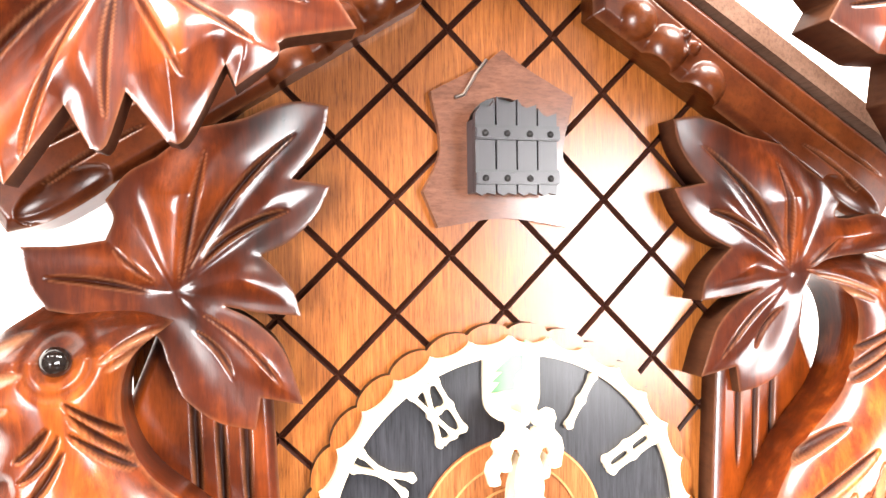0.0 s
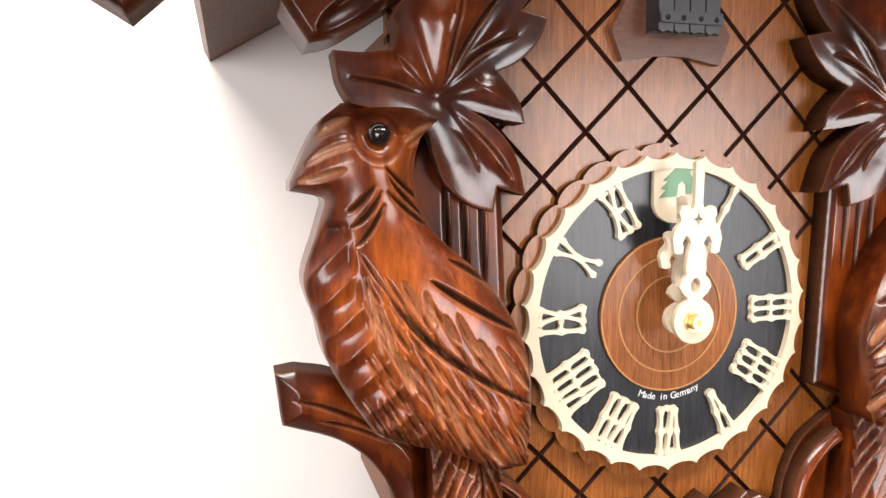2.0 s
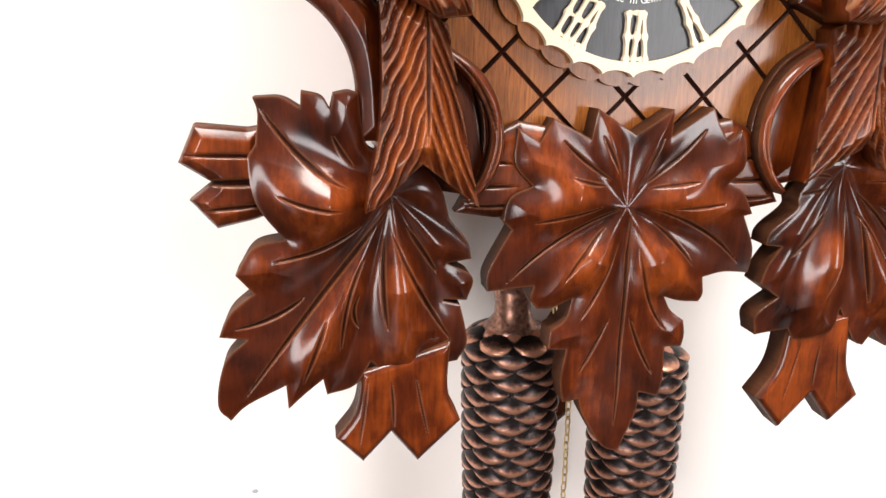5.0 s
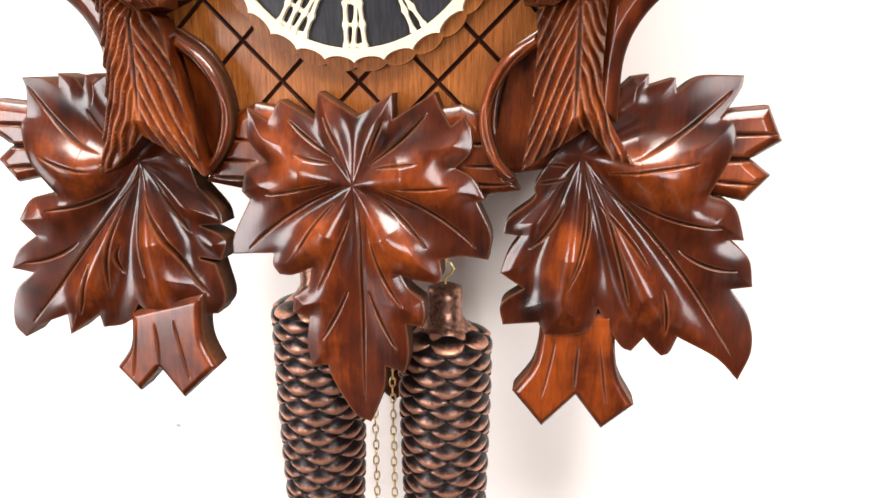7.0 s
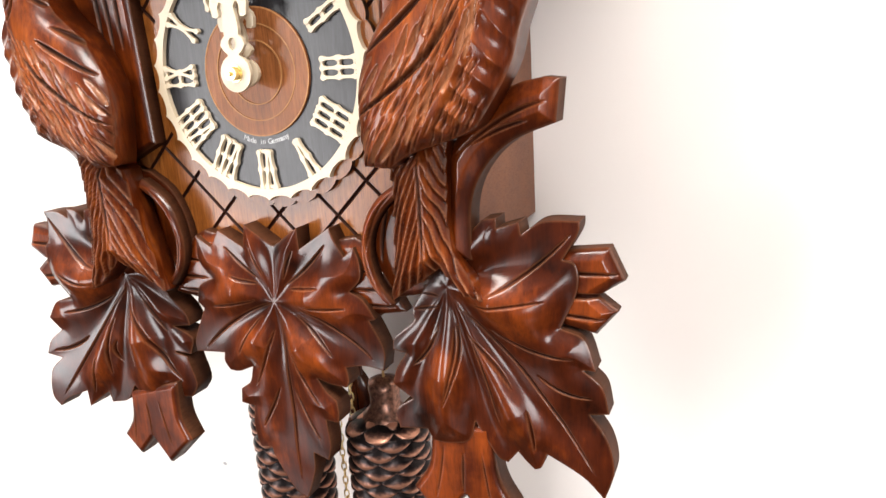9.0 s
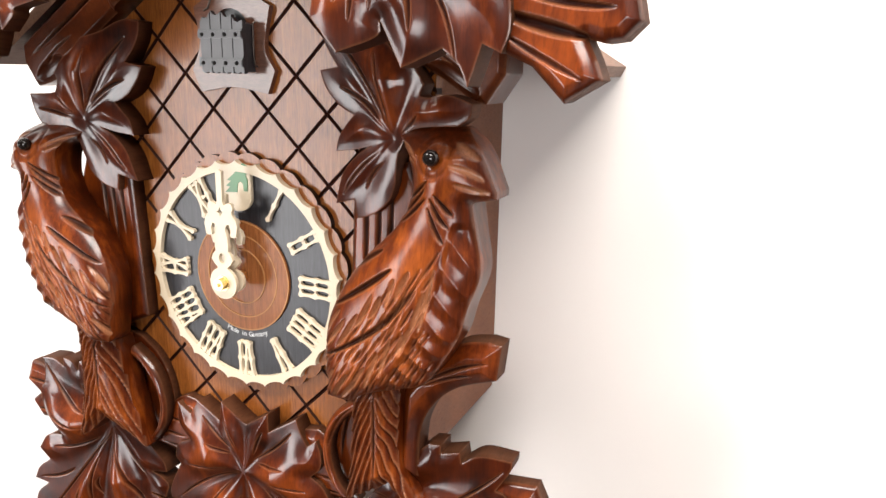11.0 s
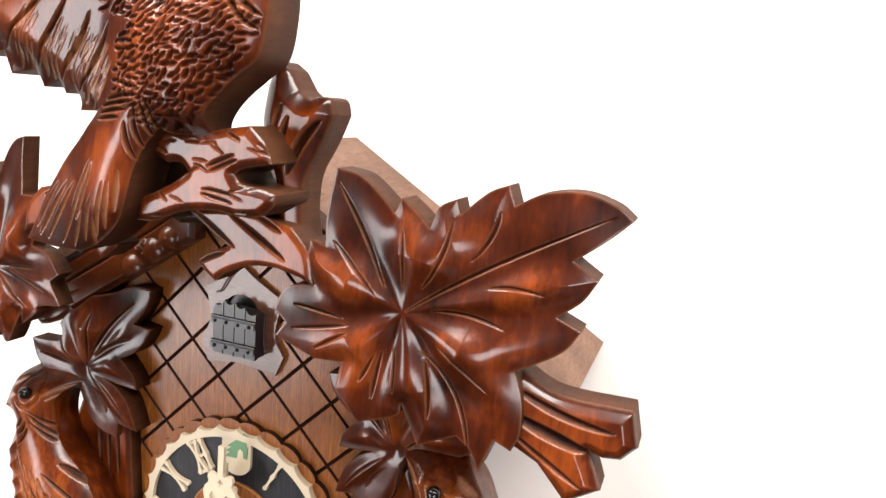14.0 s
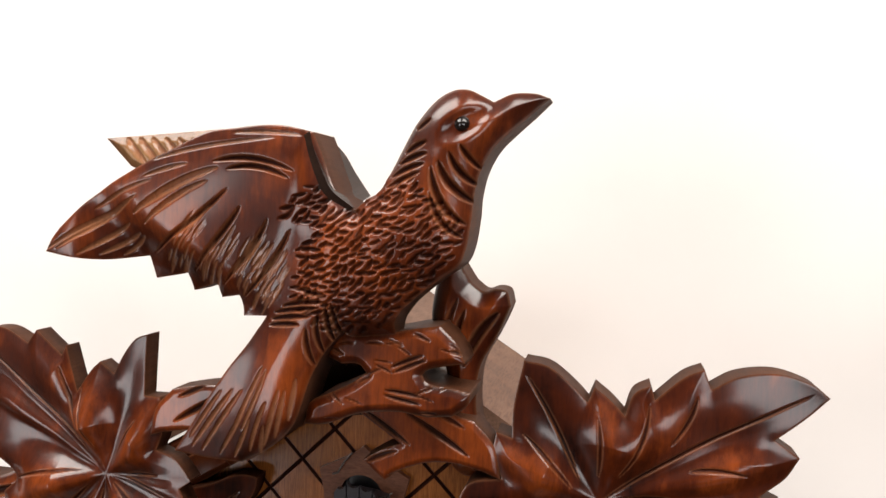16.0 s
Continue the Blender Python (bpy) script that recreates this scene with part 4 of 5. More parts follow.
rng = random.Random(7)
SCALES = []
for i in range(-20, 21):
    for j in range(-14, 15):               # short overlapping slashes of a small gouge, row on row down the body
        u, v = 4.3 * i + (2.1 if j % 2 else 0) + rng.uniform(-1.2, 1.2), 2.7 * j + rng.uniform(-0.8, 0.8)
        x, z = 36 + 0.76 * u - 0.65 * v, 278 + 0.65 * u + 0.76 * v
        if (u < 30 and (u / 43) ** 2 + (v / (24 - 0.12 * u)) ** 2 < 1) or (-6 < x < 12 and 286 < z < 302):
            a, k = radians(rng.uniform(0, 62)), rng.uniform(2.0, 3.4)
            SCALES.append(((x - k * math.cos(a), z - k * math.sin(a)), (x + 0.7 * math.sin(a), z - 0.7 * math.cos(a)), (x + k * math.cos(a), z + k * math.sin(a)), rng.uniform(1.5, 2.6)))
WING_CUTS = [((-117.5, 270), (-99, 281.5), (-81.5, 290), 3.6), ((-112, 271), (-93, 282.5), (-72, 296), 3.8), ((-102, 269), (-88.5, 276.5), (-78, 283.5), 3.2), ((-93, 269), (-82.5, 274.5), (-73, 279.5), 3.0), ((-84, 269), (-76.5, 273.5), (-70.5, 278.5), 2.6), ((-94.5, 288.5), (-78, 299), (-65, 302.5), 2.6), ((-74.5, 287.5), (-55.5, 302), (-34, 308.5), 5.0), ((-69, 283.5), (-55, 296.5), (-38.5, 303), 3.6), ((-69.5, 303.5), (-58, 308), (-48.5, 309.5), 2.4), ((-65.5, 310.5), (-47, 317), (-18, 320), 2.2), ((-28.5, 322.5), (-12.5, 324), (1.5, 322), 2.2), ((-55.5, 314.5), (-31, 319), (-9, 321), 2.0)]
ARCS = [((-37, 310.5), (-19.5, 315.5), (-1, 307.5), 3.0), ((-30.5, 307.5), (-17, 312), (-3, 304.5), 3.0), ((-69, 270.5), (-43.5, 286.5), (-29.5, 300), 2.6), ((-49, 264), (-29.5, 283.5), (-24, 293), 2.6), ((-35.5, 259), (-18.5, 274.5), (-12.5, 288), 2.6), ((-25.5, 254.5), (-10.5, 268), (-2.5, 284.5), 2.6)]
RUMP = [((-6, 252.5), (3, 255.5), (14, 256), 3.0), ((-10, 249.5), (0.5, 252.5), (11.5, 253.5), 3.0), ((-11.5, 246.5), (-1, 249.5), (7, 249.5), 3.0), ((-12.5, 244), (-3.5, 246), (3, 246), 2.8), ((14, 255), (13.5, 247.5), (17, 238.5), 3.0), ((16.5, 256), (17.5, 248), (19.5, 242.5), 3.0), ((10.5, 250.5), (9, 243.5), (12.5, 233.5), 3.0), ((6, 245), (5, 237.5), (9, 228.5), 3.0), ((2.5, 260.5), (9, 258.5), (14, 259.5), 2.6)]
NAPE = [((44.5, 315.5), (48.5, 319), (53.5, 320.5), 3.0), ((42, 311), (47.5, 315), (54, 316), 3.0), ((39, 306), (45.5, 310.5), (53, 312), 3.0), ((37.5, 302), (44.5, 306), (51.5, 309), 2.8), ((48.5, 324.5), (51, 327), (54.5, 329), 2.6), ((55.5, 311), (57.5, 295), (69.5, 289), 4.0), ((58.5, 313), (60.5, 303.5), (73, 297), 4.0), ((62.5, 316.5), (65, 308), (73.5, 304), 3.6), ((66.5, 319.5), (69, 314.5), (74.5, 310), 3.0), ((55.5, 301.5), (58, 288.5), (68.5, 284), 3.0)]
TAILCUTS = [((-27.5, 197.5), (-18.5, 215), (-13, 227.5), 3.0), ((-23, 199), (-15.5, 213), (-11, 226.5), 2.8), ((-47.5, 188.5), (-37.5, 202.5), (-27, 216.5), 2.8), ((-43, 187), (-32, 203.5), (-22.5, 217), 2.6), ((-34.5, 186.5), (-26.5, 199), (-20.5, 209.5), 2.6), ((-27.5, 186), (-23, 194.5), (-18.5, 205), 2.6), ((-20, 189.5), (-15.5, 203), (-10.5, 213.5), 2.6), ((-14, 192), (-8.5, 204), (-5, 219), 2.8), ((-8.5, 196.5), (-4.5, 207), (-2.5, 219), 2.6), ((-2, 205), (0.5, 214.5), (2, 224.5), 2.6), ((-49, 192), (-40.5, 204.5), (-32.5, 215.5), 2.4), ((-16.5, 187), (-14, 194.5), (-12, 203.5), 2.4)]
FEATHERS = []
for x0, z0, x1, z1 in ((-66, 262, -36, 299), (-49, 258, -27, 291), (-34, 256, -15, 286), (-25, 249, -4, 281)):
    length = math.hypot(x1 - x0, z1 - z0)
    ax, az = (x1 - x0) / length, (z1 - z0) / length
    for j in range(26):                    # barbs of the short wing feathers, along the feather
        k, side, span_ = rng.uniform(0.02, 0.62) * length, rng.uniform(-1.5, 9.5), rng.uniform(7, 13)
        x, z = x0 + ax * k + az * side, z0 + az * k - ax * side
        FEATHERS.append(((x, z), (x + 0.5 * span_ * ax - 0.5, z + 0.5 * span_ * az + 0.3), (x + span_ * ax, z + span_ * az), rng.uniform(0.9, 1.5)))


def scaled(p, lines, depth, dark):
    """Fine gouge work, its cuts painted darker and its pale rims fainter than those of a deep cut."""
    h = grooves(p, lines, depth, True)
    CUT_LOG[-1], CREST_LOG[-1] = CUT_LOG[-1] * dark + 0.3 * (h > 0.05), CREST_LOG[-1] * 0.12
    return h


def soft(v):
    v = np.clip(v, 0, 1)
    return v * v * (3 - 2 * v)


def flyer_height(p, d):
    x, z = p.T
    body = soft((x - 0.3 * (z - 280) + 10) / 30)
    h = 6.5 * (1 - np.exp(-d / 6.0)) * (0.22 + 0.78 * body) + 5.0 * gauss(p, 38, 281, 30, 26) + 2.0 * gauss(p, 66, 326, 13, 11)
    h -= 3.0 * np.exp(-(np.hypot((x - 67.5) / 1.6, z - 327 - 0.4 * (x - 67.5)) / 5.2) ** 4)
    # the near wing stands proud of the body, its short feathers lie back
    wing = soft((14 - x) / 14) * soft((z - 0.35 * x - 262) / 40)
    h += 3.5 * wing + 3.0 * np.clip(-x / 110, 0, 1)
    h += 0.7 * wing * np.cos((0.85 * z - 0.53 * x - 272) / 11.0) * soft(d / 10)
    short = soft((212 - 0.53 * x - 0.85 * z) / 24) * soft((-x - 4) / 20) * soft((x + 106) / 30) * soft((z - 240) / 14)
    h -= 9.0 * short
    h += 2.0 * soft((252 - z) / 30) - 3.0 * soft((214 - z) / 30) - 9.0 * soft((x - 70) / 36)
    h -= 9.0 * soft((x - 20) / 10) * soft((252 - z) / 10)     # the foot stands back
    return h - chips(p, [(*q, 0.8 * w) for *q, w in WING_CUTS + TAILCUTS], 1.2) - 0.8 * chips(p, FEATHERS, 1.0) - grooves(p, ARCS + RUMP + NAPE, 1.2, True) - scaled(p, SCALES, 1.25, 1.2)


relief("carved_bird", FLYER, flyer_height, clock, [CARVED, RAW, EYE], front=92, thick=20, step=0.5, extra=eye_ball(66.5, 327, 95.0, 3.5), label="carved dark brown bird with spread wings")
def edge_curve(points):
    """Twenty-five places along a smooth open curve."""
    q = smooth_outline([points[0]] + [(*c, 1) for c in points[1:-1]] + [points[-1]], 0.5)
    q = q[:int(np.argmin(np.hypot(*(q - points[-1]).T))) + 1]
    u = np.linspace(0, len(q) - 1, 25)
    return np.c_[np.interp(u, np.arange(len(q)), q[:, 0]), np.interp(u, np.arange(len(q)), q[:, 1])]


NEAR_EDGE = edge_curve([(5.5, 323.5), (7.5, 316.5), (11.0, 308.5), (15.5, 300.5), (24.5, 294.0)])
FAR_EDGE = edge_curve([(-14.5, 327.5), (-2.5, 324.0), (5.5, 317.5), (11.5, 308.5), (18.5, 299.0)])
MID_EDGE = 0.5 * (NEAR_EDGE + FAR_EDGE) - (1.8, 1.6)
rings = [[(x, -97.5, z) for x, z in NEAR_EDGE], [(x, -80, z) for x, z in MID_EDGE], [(x, -60, z) for x, z in FAR_EDGE], [(x - 14, -60, z - 9) for x, z in FAR_EDGE], [(x - 16, -90, z - 7) for x, z in NEAR_EDGE]]
k = len(NEAR_EDGE)
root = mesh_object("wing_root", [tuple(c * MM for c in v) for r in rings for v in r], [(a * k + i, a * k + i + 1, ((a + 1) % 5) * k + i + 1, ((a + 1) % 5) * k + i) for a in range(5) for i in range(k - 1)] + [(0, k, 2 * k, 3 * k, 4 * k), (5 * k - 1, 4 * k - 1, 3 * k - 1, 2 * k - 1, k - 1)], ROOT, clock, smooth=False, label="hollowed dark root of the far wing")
FARWING = [(-111, 321.5), (-98, 309), (-78, 300), (-45, 298), (-20, 305), (-8, 322), (-37, 327, 1), (-69, 325, 1)]
relief("carved_wing", FARWING, lambda p, d: 2 * np.clip(d / 4, 0, 1) - chips(p, [((-100 + 7 * i, 322), (-96 + 7 * i, 318), (-88 + 7 * i, 309), 4.0) for i in range(9)], 1.0), clock, [LITWOOD, RAW], front=68, thick=8)


# ---- dial and pointers ----
def cyl(bm, r, y0, y1, seg=64, x=0.0, z=0.0):
    bmesh.ops.create_cone(bm, cap_ends=True, segments=seg, radius1=r * MM, radius2=r * MM, depth=(y1 - y0) * MM, matrix=pose(x * MM, -(y0 + y1) / 2 * MM, z * MM, 90))


def plate(bm, ring, y0, y1, hole=None):
    """A flat piece with an outline (mm) and, if given, a hole with as many points; y0, y1: its back and front before the board."""
    n = len(ring)
    f = [bm.verts.new((x * MM, -y1 * MM, z * MM)) for x, z in ring]
    b = [bm.verts.new((x * MM, -y0 * MM, z * MM)) for x, z in ring]
    for i in range(n):
        j = (i + 1) % n
        bm.faces.new((f[i], f[j], b[j], b[i]))
    if hole is None:
        bm.faces.new(f), bm.faces.new(b[::-1])
        return
    hf = [bm.verts.new((x * MM, -y1 * MM, z * MM)) for x, z in hole]
    hb = [bm.verts.new((x * MM, -y0 * MM, z * MM)) for x, z in hole]
    for i in range(n):
        j = (i + 1) % n
        bm.faces.new((f[i], f[j], hf[j], hf[i])), bm.faces.new((b[i], b[j], hb[j], hb[i])), bm.faces.new((hf[i], hf[j], hb[j], hb[i]))


def pierced(rim, holes, y0, y1):
    """A flat piece with any number of holes cut right through it."""
    loops = [np.array(rim, float)] + [np.array(h, float) for h in holes]
    edges, start = [], 0
    for q in loops:
        edges += [(start + i, start + (i + 1) % len(q)) for i in range(len(q))]
        start += len(q)
    vs, _, fs, _, _, _ = delaunay([Vector(p) for p in np.concatenate(loops)], edges, [], 0, 1e-4)
    p = np.array([(v[0], v[1]) for v in vs])
    bm = bmesh.new()
    front = [bm.verts.new((x * MM, -y1 * MM, z * MM)) for x, z in p]
    for f in fs:
        c = p[list(f)].mean(0)[None]
        if inside(c, loops[0])[0] and not any(inside(c, q)[0] for q in loops[1:]):
            bm.faces.new([front[i] for i in f])
    for v in [v for v in bm.verts if not v.link_faces]:
        bm.verts.remove(v)
    r = bmesh.ops.extrude_edge_only(bm, edges=[e for e in bm.edges if e.is_boundary])
    for v in (g for g in r["geom"] if isinstance(g, bmesh.types.BMVert)):
        v.co.y = -y0 * MM
    return bm


def polar(r, a):
    return r * math.sin(a), r * math.cos(a)


DIAL_N = 30
dial = new("dial")
dial.parent = clock
wave = lambda a, pointed: abs(math.cos(a * DIAL_N / 2)) if pointed else abs(math.sin(a * DIAL_N / 2))
steps = [2 * math.pi * i / 360 for i in range(360)]
bm = bmesh.new()
plate(bm, [polar(69.6 + 2.2 * wave(a, False) ** 0.7, a) for a in steps], -0.5, 3.6)
backing = part("scalloped_backing", bm, BOARD, dial, "brown scalloped wooden backing with dark sides")
backing.data.materials.append(ROOT)
for f in backing.data.polygons:
    f.material_index = 0 if abs(f.normal.y) > 0.5 else 1
bm = bmesh.new()
plate(bm, [polar(67.6 - 2.6 * wave(a + math.pi / DIAL_N, True) ** 0.6, a) for a in steps], 3.6, 7.2, [polar(61.2, a) for a in steps])
part("dial_ring", bm, CREAM, dial, "cream ring with a scalloped rim")
bm = bmesh.new()
cyl(bm, 61.3, 3.4, 4.6, 96)
part("dial_plate", bm, DIALBLACK, dial, "black wooden dial plate")
bm = bmesh.new()
for r0, r1, y in ((0, 16, 5.3), (16, 24.5, 5.6), (24.5, 33, 5.9)):
    if r0 == 0:
        cyl(bm, 33, 4.6, 5.0, 96)
    plate(bm, [polar(r1, a) for a in steps[::4]], 4.8, y, [polar(max(r0, 0.3), a) for a in steps[::4]])
part("centre_disc", bm, DIALBROWN, dial, "brown turned wooden disc")
for r in (16.2, 24.6, 32.6):
    bm = bmesh.new()
    plate(bm, [polar(r + 0.35, a) for a in steps[::4]], 5.0, 6.1, [polar(r - 0.35, a) for a in steps[::4]])
    part("gold_line", bm, GOUGE, dial, "thin golden ring line")


def stroke(bm, a, b, y0, y1, w=1.5):
    """One bone-shaped stroke of a numeral, with knobs at its ends and middle."""
    a, b = Vector((a[0], a[1])), Vector((b[0], b[1]))
    d = (b - a).normalized()
    n = Vector((-d.y, d.x))
    length = (b - a).length
    prof = []
    for i in range(25):
        u = i / 24
        knob = max(math.exp(-((u - c) * length / 1.5) ** 2) for c in (0.06, 0.5, 0.94))
        end = math.sqrt(max(0.0, 1 - (max(0, abs(u - 0.5) - 0.44) / 0.06) ** 2))
        prof.append((u, (w / 2 + 0.75 * knob) * max(end, 0.25)))
    ring = [a + d * length * u + n * h for u, h in prof] + [a + d * length * u - n * h for u, h in reversed(prof)]
    plate(bm, [(p.x, p.y) for p in ring], y0, y1)


def numeral(text, hour):
    widths = {"I": 4.6, "V": 7.6, "X": 8.4}
    total = sum(widths[c] for c in text)
    u = -total / 2
    bm = bmesh.new()
    lift = 0
    lo, hi = 40.0, 61.6
    a = radians(30 * hour)
    place = lambda t, r: (r * math.sin(a) + t * math.cos(a), r * math.cos(a) - t * math.sin(a))
    for c in text:
        w = widths[c]
        mid = u + w / 2
        pairs = {"I": [((mid, lo), (mid, hi))], "V": [((mid - 2.9, hi), (mid - 0.5, lo)), ((mid + 2.9, hi), (mid + 0.5, lo))],
                 "X": [((mid - 3.1, hi), (mid + 3.1, lo)), ((mid + 3.1, hi), (mid - 3.1, lo))]}[c]
        for p, q in pairs:
            stroke(bm, place(*p), place(*q), 4.4, 7.0 + 0.04 * lift)
            lift += 1
        u += w
    if len(text) > 1:                      # small bars tie the strokes together
        for r in (lo + 1.0, (lo + hi) / 2, hi - 1.6):
            p, q = place(-total / 2 + 2.2, r), place(total / 2 - 2.2, r)
            stroke(bm, p, q, 4.4, 6.3 + 0.03 * lift, 0.9)
            lift += 1
    part("numeral", bm, CREAM, dial)


for hour, text in enumerate(("I", "II", "III", "IIII", "V", "VI", "VII", "VIII", "IX", "X", "XI"), 1):
    numeral(text, hour)

# shield with a fir tree and a house at twelve
bm = bmesh.new()
shield = [(-10, 64), (10, 64), (10, 48)] + [(10 * math.cos(a), 47 - 8.5 * math.sin(a)) for a in [math.pi * i / 12 for i in range(13)]] + [(-10, 48)]
plate(bm, shield, 4.4, 6.6)
part("shield", bm, CREAM, dial, "cream shield at the top of the dial")
bm = bmesh.new()
plate(bm, [(4.9, 66.2), (9.3, 64.2), (8.6, 60.8), (6.7, 59.6), (8.2, 56.9), (7.8, 50.5), (5.2, 50.5), (4.9, 54.4), (3.2, 55.9), (1.3, 54.4), (0.6, 49.5), (-7.7, 49), (-4.3, 52.3), (-7.1, 52.6), (-3.3, 55.7), (-6.2, 55.9), (-1.4, 59.8), (2.1, 63.2)], 6.6, 6.95)
part("fir_tree_mark", bm, GREEN, dial, "flat green fir tree and house emblem")


def lettering(text, size, mat, parent, radius, centre_deg, spread_deg):
    """Curved printing, letter by letter along the lower rim of the middle disc."""
    for i, ch in enumerate(text):
        if ch == " ":
            continue
        curve = bpy.data.curves.new("lettering", "FONT")
        curve.body, curve.size, curve.align_x, curve.extrude = ch, size, "CENTER", 0.00005
        made = bpy.data.objects.new("lettering", curve)
        me = bpy.data.meshes.new_from_object(made)
        bpy.data.objects.remove(made)
        me.materials.append(mat)
        ob = new("letter", me)
        ob.parent = parent
        a = radians(centre_deg + spread_deg * (i / (len(text) - 1) - 0.5))
        ob.matrix_local = Matrix.Translation((radius * math.sin(a), -0.00472, -radius * math.cos(a))) @ Matrix.Rotation(-a, 4, "Y") @ Matrix.Rotation(radians(90), 4, "X")


lettering("Made in Germany", 0.0042, WHITE, dial, 0.0372, 2.0, 44)

# the two pointers
def hand(name, half, y0, y1, squeeze, label):
    """A sawn pointer of scrolls, pierced by an oval and a star; squeeze shortens the scrolls."""
    ring = [(x, z * squeeze) for x, z in half + [(-x, z) for x, z in reversed(half)]]
    turn = [2 * math.pi * i / 16 for i in range(16)]
    oval = [(2.3 * math.cos(a), (14.4 + 3.0 * math.sin(a)) * squeeze) for a in turn]
    star = [((2.4 if i % 4 == 0 else 1.1) * math.cos(a), (40.8 + (2.8 if i % 4 == 0 else 1.1) * math.sin(a)) * squeeze) for i, a in enumerate(turn) if i % 2 == 0]
    return part(name, pierced(ring, [oval, star], y0, y1), CREAM, clock, label)


POINTER = [(9.2 * math.sin(radians(a)), -9.2 * math.cos(radians(a))) for a in range(1, 158, 12)]
POINTER += [(3.3, 9.3), (5.6, 11.2), (7.4, 13.9), (6.4, 16.5), (4.3, 18.5), (4.7, 21.3), (4.1, 26.9), (2.9, 31.5), (4.2, 34), (5.6, 34.2), (6.8, 31.5), (6.3, 28.6), (6.6, 27.4), (8.5, 27), (10.3, 27.6), (11.3, 33.3), (10.4, 36.8), (8, 39.6), (7.9, 41.2), (8.7, 43), (7.9, 45.6), (5.9, 46.3), (3.9, 45.4), (2.6, 44.6), (1.8, 47), (2, 63.2), (0.2, 64)]
hour_hand = hand("hour_hand", POINTER, 13.4, 15.6, 0.78, "ornate cream hour hand")
hour_hand.rotation_euler = (0, radians(-2.5), 0)
minute_hand = hand("minute_hand", POINTER, 19.6, 21.8, 1.0, "ornate cream minute hand")
minute_hand.rotation_euler = (0, radians(0.8), 0)
bm = bmesh.new()
cyl(bm, 3.4, 5, 20, 24)
cyl(bm, 4.4, 21.8, 22.4, 32)
cyl(bm, 3.3, 22.6, 26.0, 24)
cyl(bm, 1.1, 26.0, 27.6, 16)
part("hand_nut", bm, BRASS, clock, "polished brass hand nut")


# ---- the little house and its shut door ----
house = new("cuckoo_house")
house.parent = clock
HOUSE = [(-26, 149), (-9, 158, 1), (-1, 164), (8, 158, 1), (25, 149), (21, 128, 1), (27, 116), (22, 104), (-1, 107, 1), (-24, 104), (-29, 116), (-23, 130, 1)]
ARCH = [(-13.5, 116), (10.5, 116), (10.5, 137)] + [(-1.5 + 12 * math.cos(a), 137 + 11 * math.sin(a)) for a in [math.pi * i / 14 for i in range(1, 14)]] + [(-13.5, 137)]


part("house_front", pierced(smooth_outline(HOUSE, 2.0), [ARCH], 0.0, 3.4), HOUSEWOOD, house, "thin brown plate with an arched opening")
# black sheet standing for the shade inside the opening
bm = bmesh.new()
plate(bm, ARCH, 0.2, 0.5)
part("opening_shade_sheet", bm, BLACK, house)
door = new("cuckoo_door")
door.parent = house
edges_x = (-14.0, -6.7, 0.5, 7.7, 14.8)
tops = ((140.5, 142.4, 145.2), (146.2, 143.8, 145.2), (145.6, 142.8, 144.0), (142.8, 140.2, 141.4))
bm = bmesh.new()
plate(bm, [(-13.8, 115.2), (14.6, 115.2), (14.6, 139.5), (7.5, 141.5), (0, 142.0), (-6.7, 141.5), (-13.8, 139.0)], 3.6, 10.0)
part("door_block", bm, DOORGREY, door)
for i in range(4):
    x0, x1 = edges_x[i] + 0.3, edges_x[i + 1] - 0.3
    left, low, right = tops[i]
    k = x1 - x0
    ring = [(x0, 115.2), (x0 + 0.3 * k, 114.2), (x0 + 0.6 * k, 115.0), (x1, 114.4), (x1, right), (x1 - 0.25 * k, low + 0.6), (x0 + 0.5 * k, low), (x0 + 0.25 * k, low + 0.6), (x0, left)]
    bm = bmesh.new()
    plate(bm, ring, 10.0, 12.6)
    part("plank", bm, DOORGREY, door)
for z in (119.6, 134.0):
    bm = bmesh.new()
    box(bm, -0.0142, 0.0150, -0.0146, -0.0127, (z - 1.9) * MM, (z + 1.9) * MM, 0.0004)
    strap = part("strap", bm, DOORGREY, door)
    # thin black bar that paints the shadow line over the strap
    bm = bmesh.new()
    box(bm, -0.0142, 0.0150, -0.0138, -0.0126, (z + 1.95) * MM, (z + 2.9) * MM)
    part("strap_shadow", bm, BLACK, strap, "black shadow line over the strap")
    for x in (-11.0, -3.6, 4.2, 11.4):
        bm = bmesh.new()
        bmesh.ops.create_uvsphere(bm, u_segments=10, v_segments=6, radius=0.0011, matrix=Matrix.Translation((x * MM, -0.0147, z * MM)))
        part("rivet", bm, BLACK, strap)


def wire(name, points, r, mat, parent):
    curve = bpy.data.curves.new(name, "CURVE")
    curve.dimensions, curve.bevel_depth, curve.bevel_resolution = "3D", r * MM, 2
    sp = curve.splines.new("POLY")
    sp.points.add(len(points) - 1)
    for q, (x, y, z) in zip(sp.points, points):
        q.co = (x * MM, -y * MM, z * MM, 1)
    made = bpy.data.objects.new(name, curve)
    me = bpy.data.meshes.new_from_object(made)
    bpy.data.objects.remove(made)
    me.materials.append(mat)
    ob = new(name, me)
    ob.parent = parent
    return ob


wire("door_wire", [(17, 4.5, 118), (15.5, 5, 118.6), (15, 5, 126), (15, 5, 140), (16.5, 4.5, 140.8)], 0.5, STEEL, house)
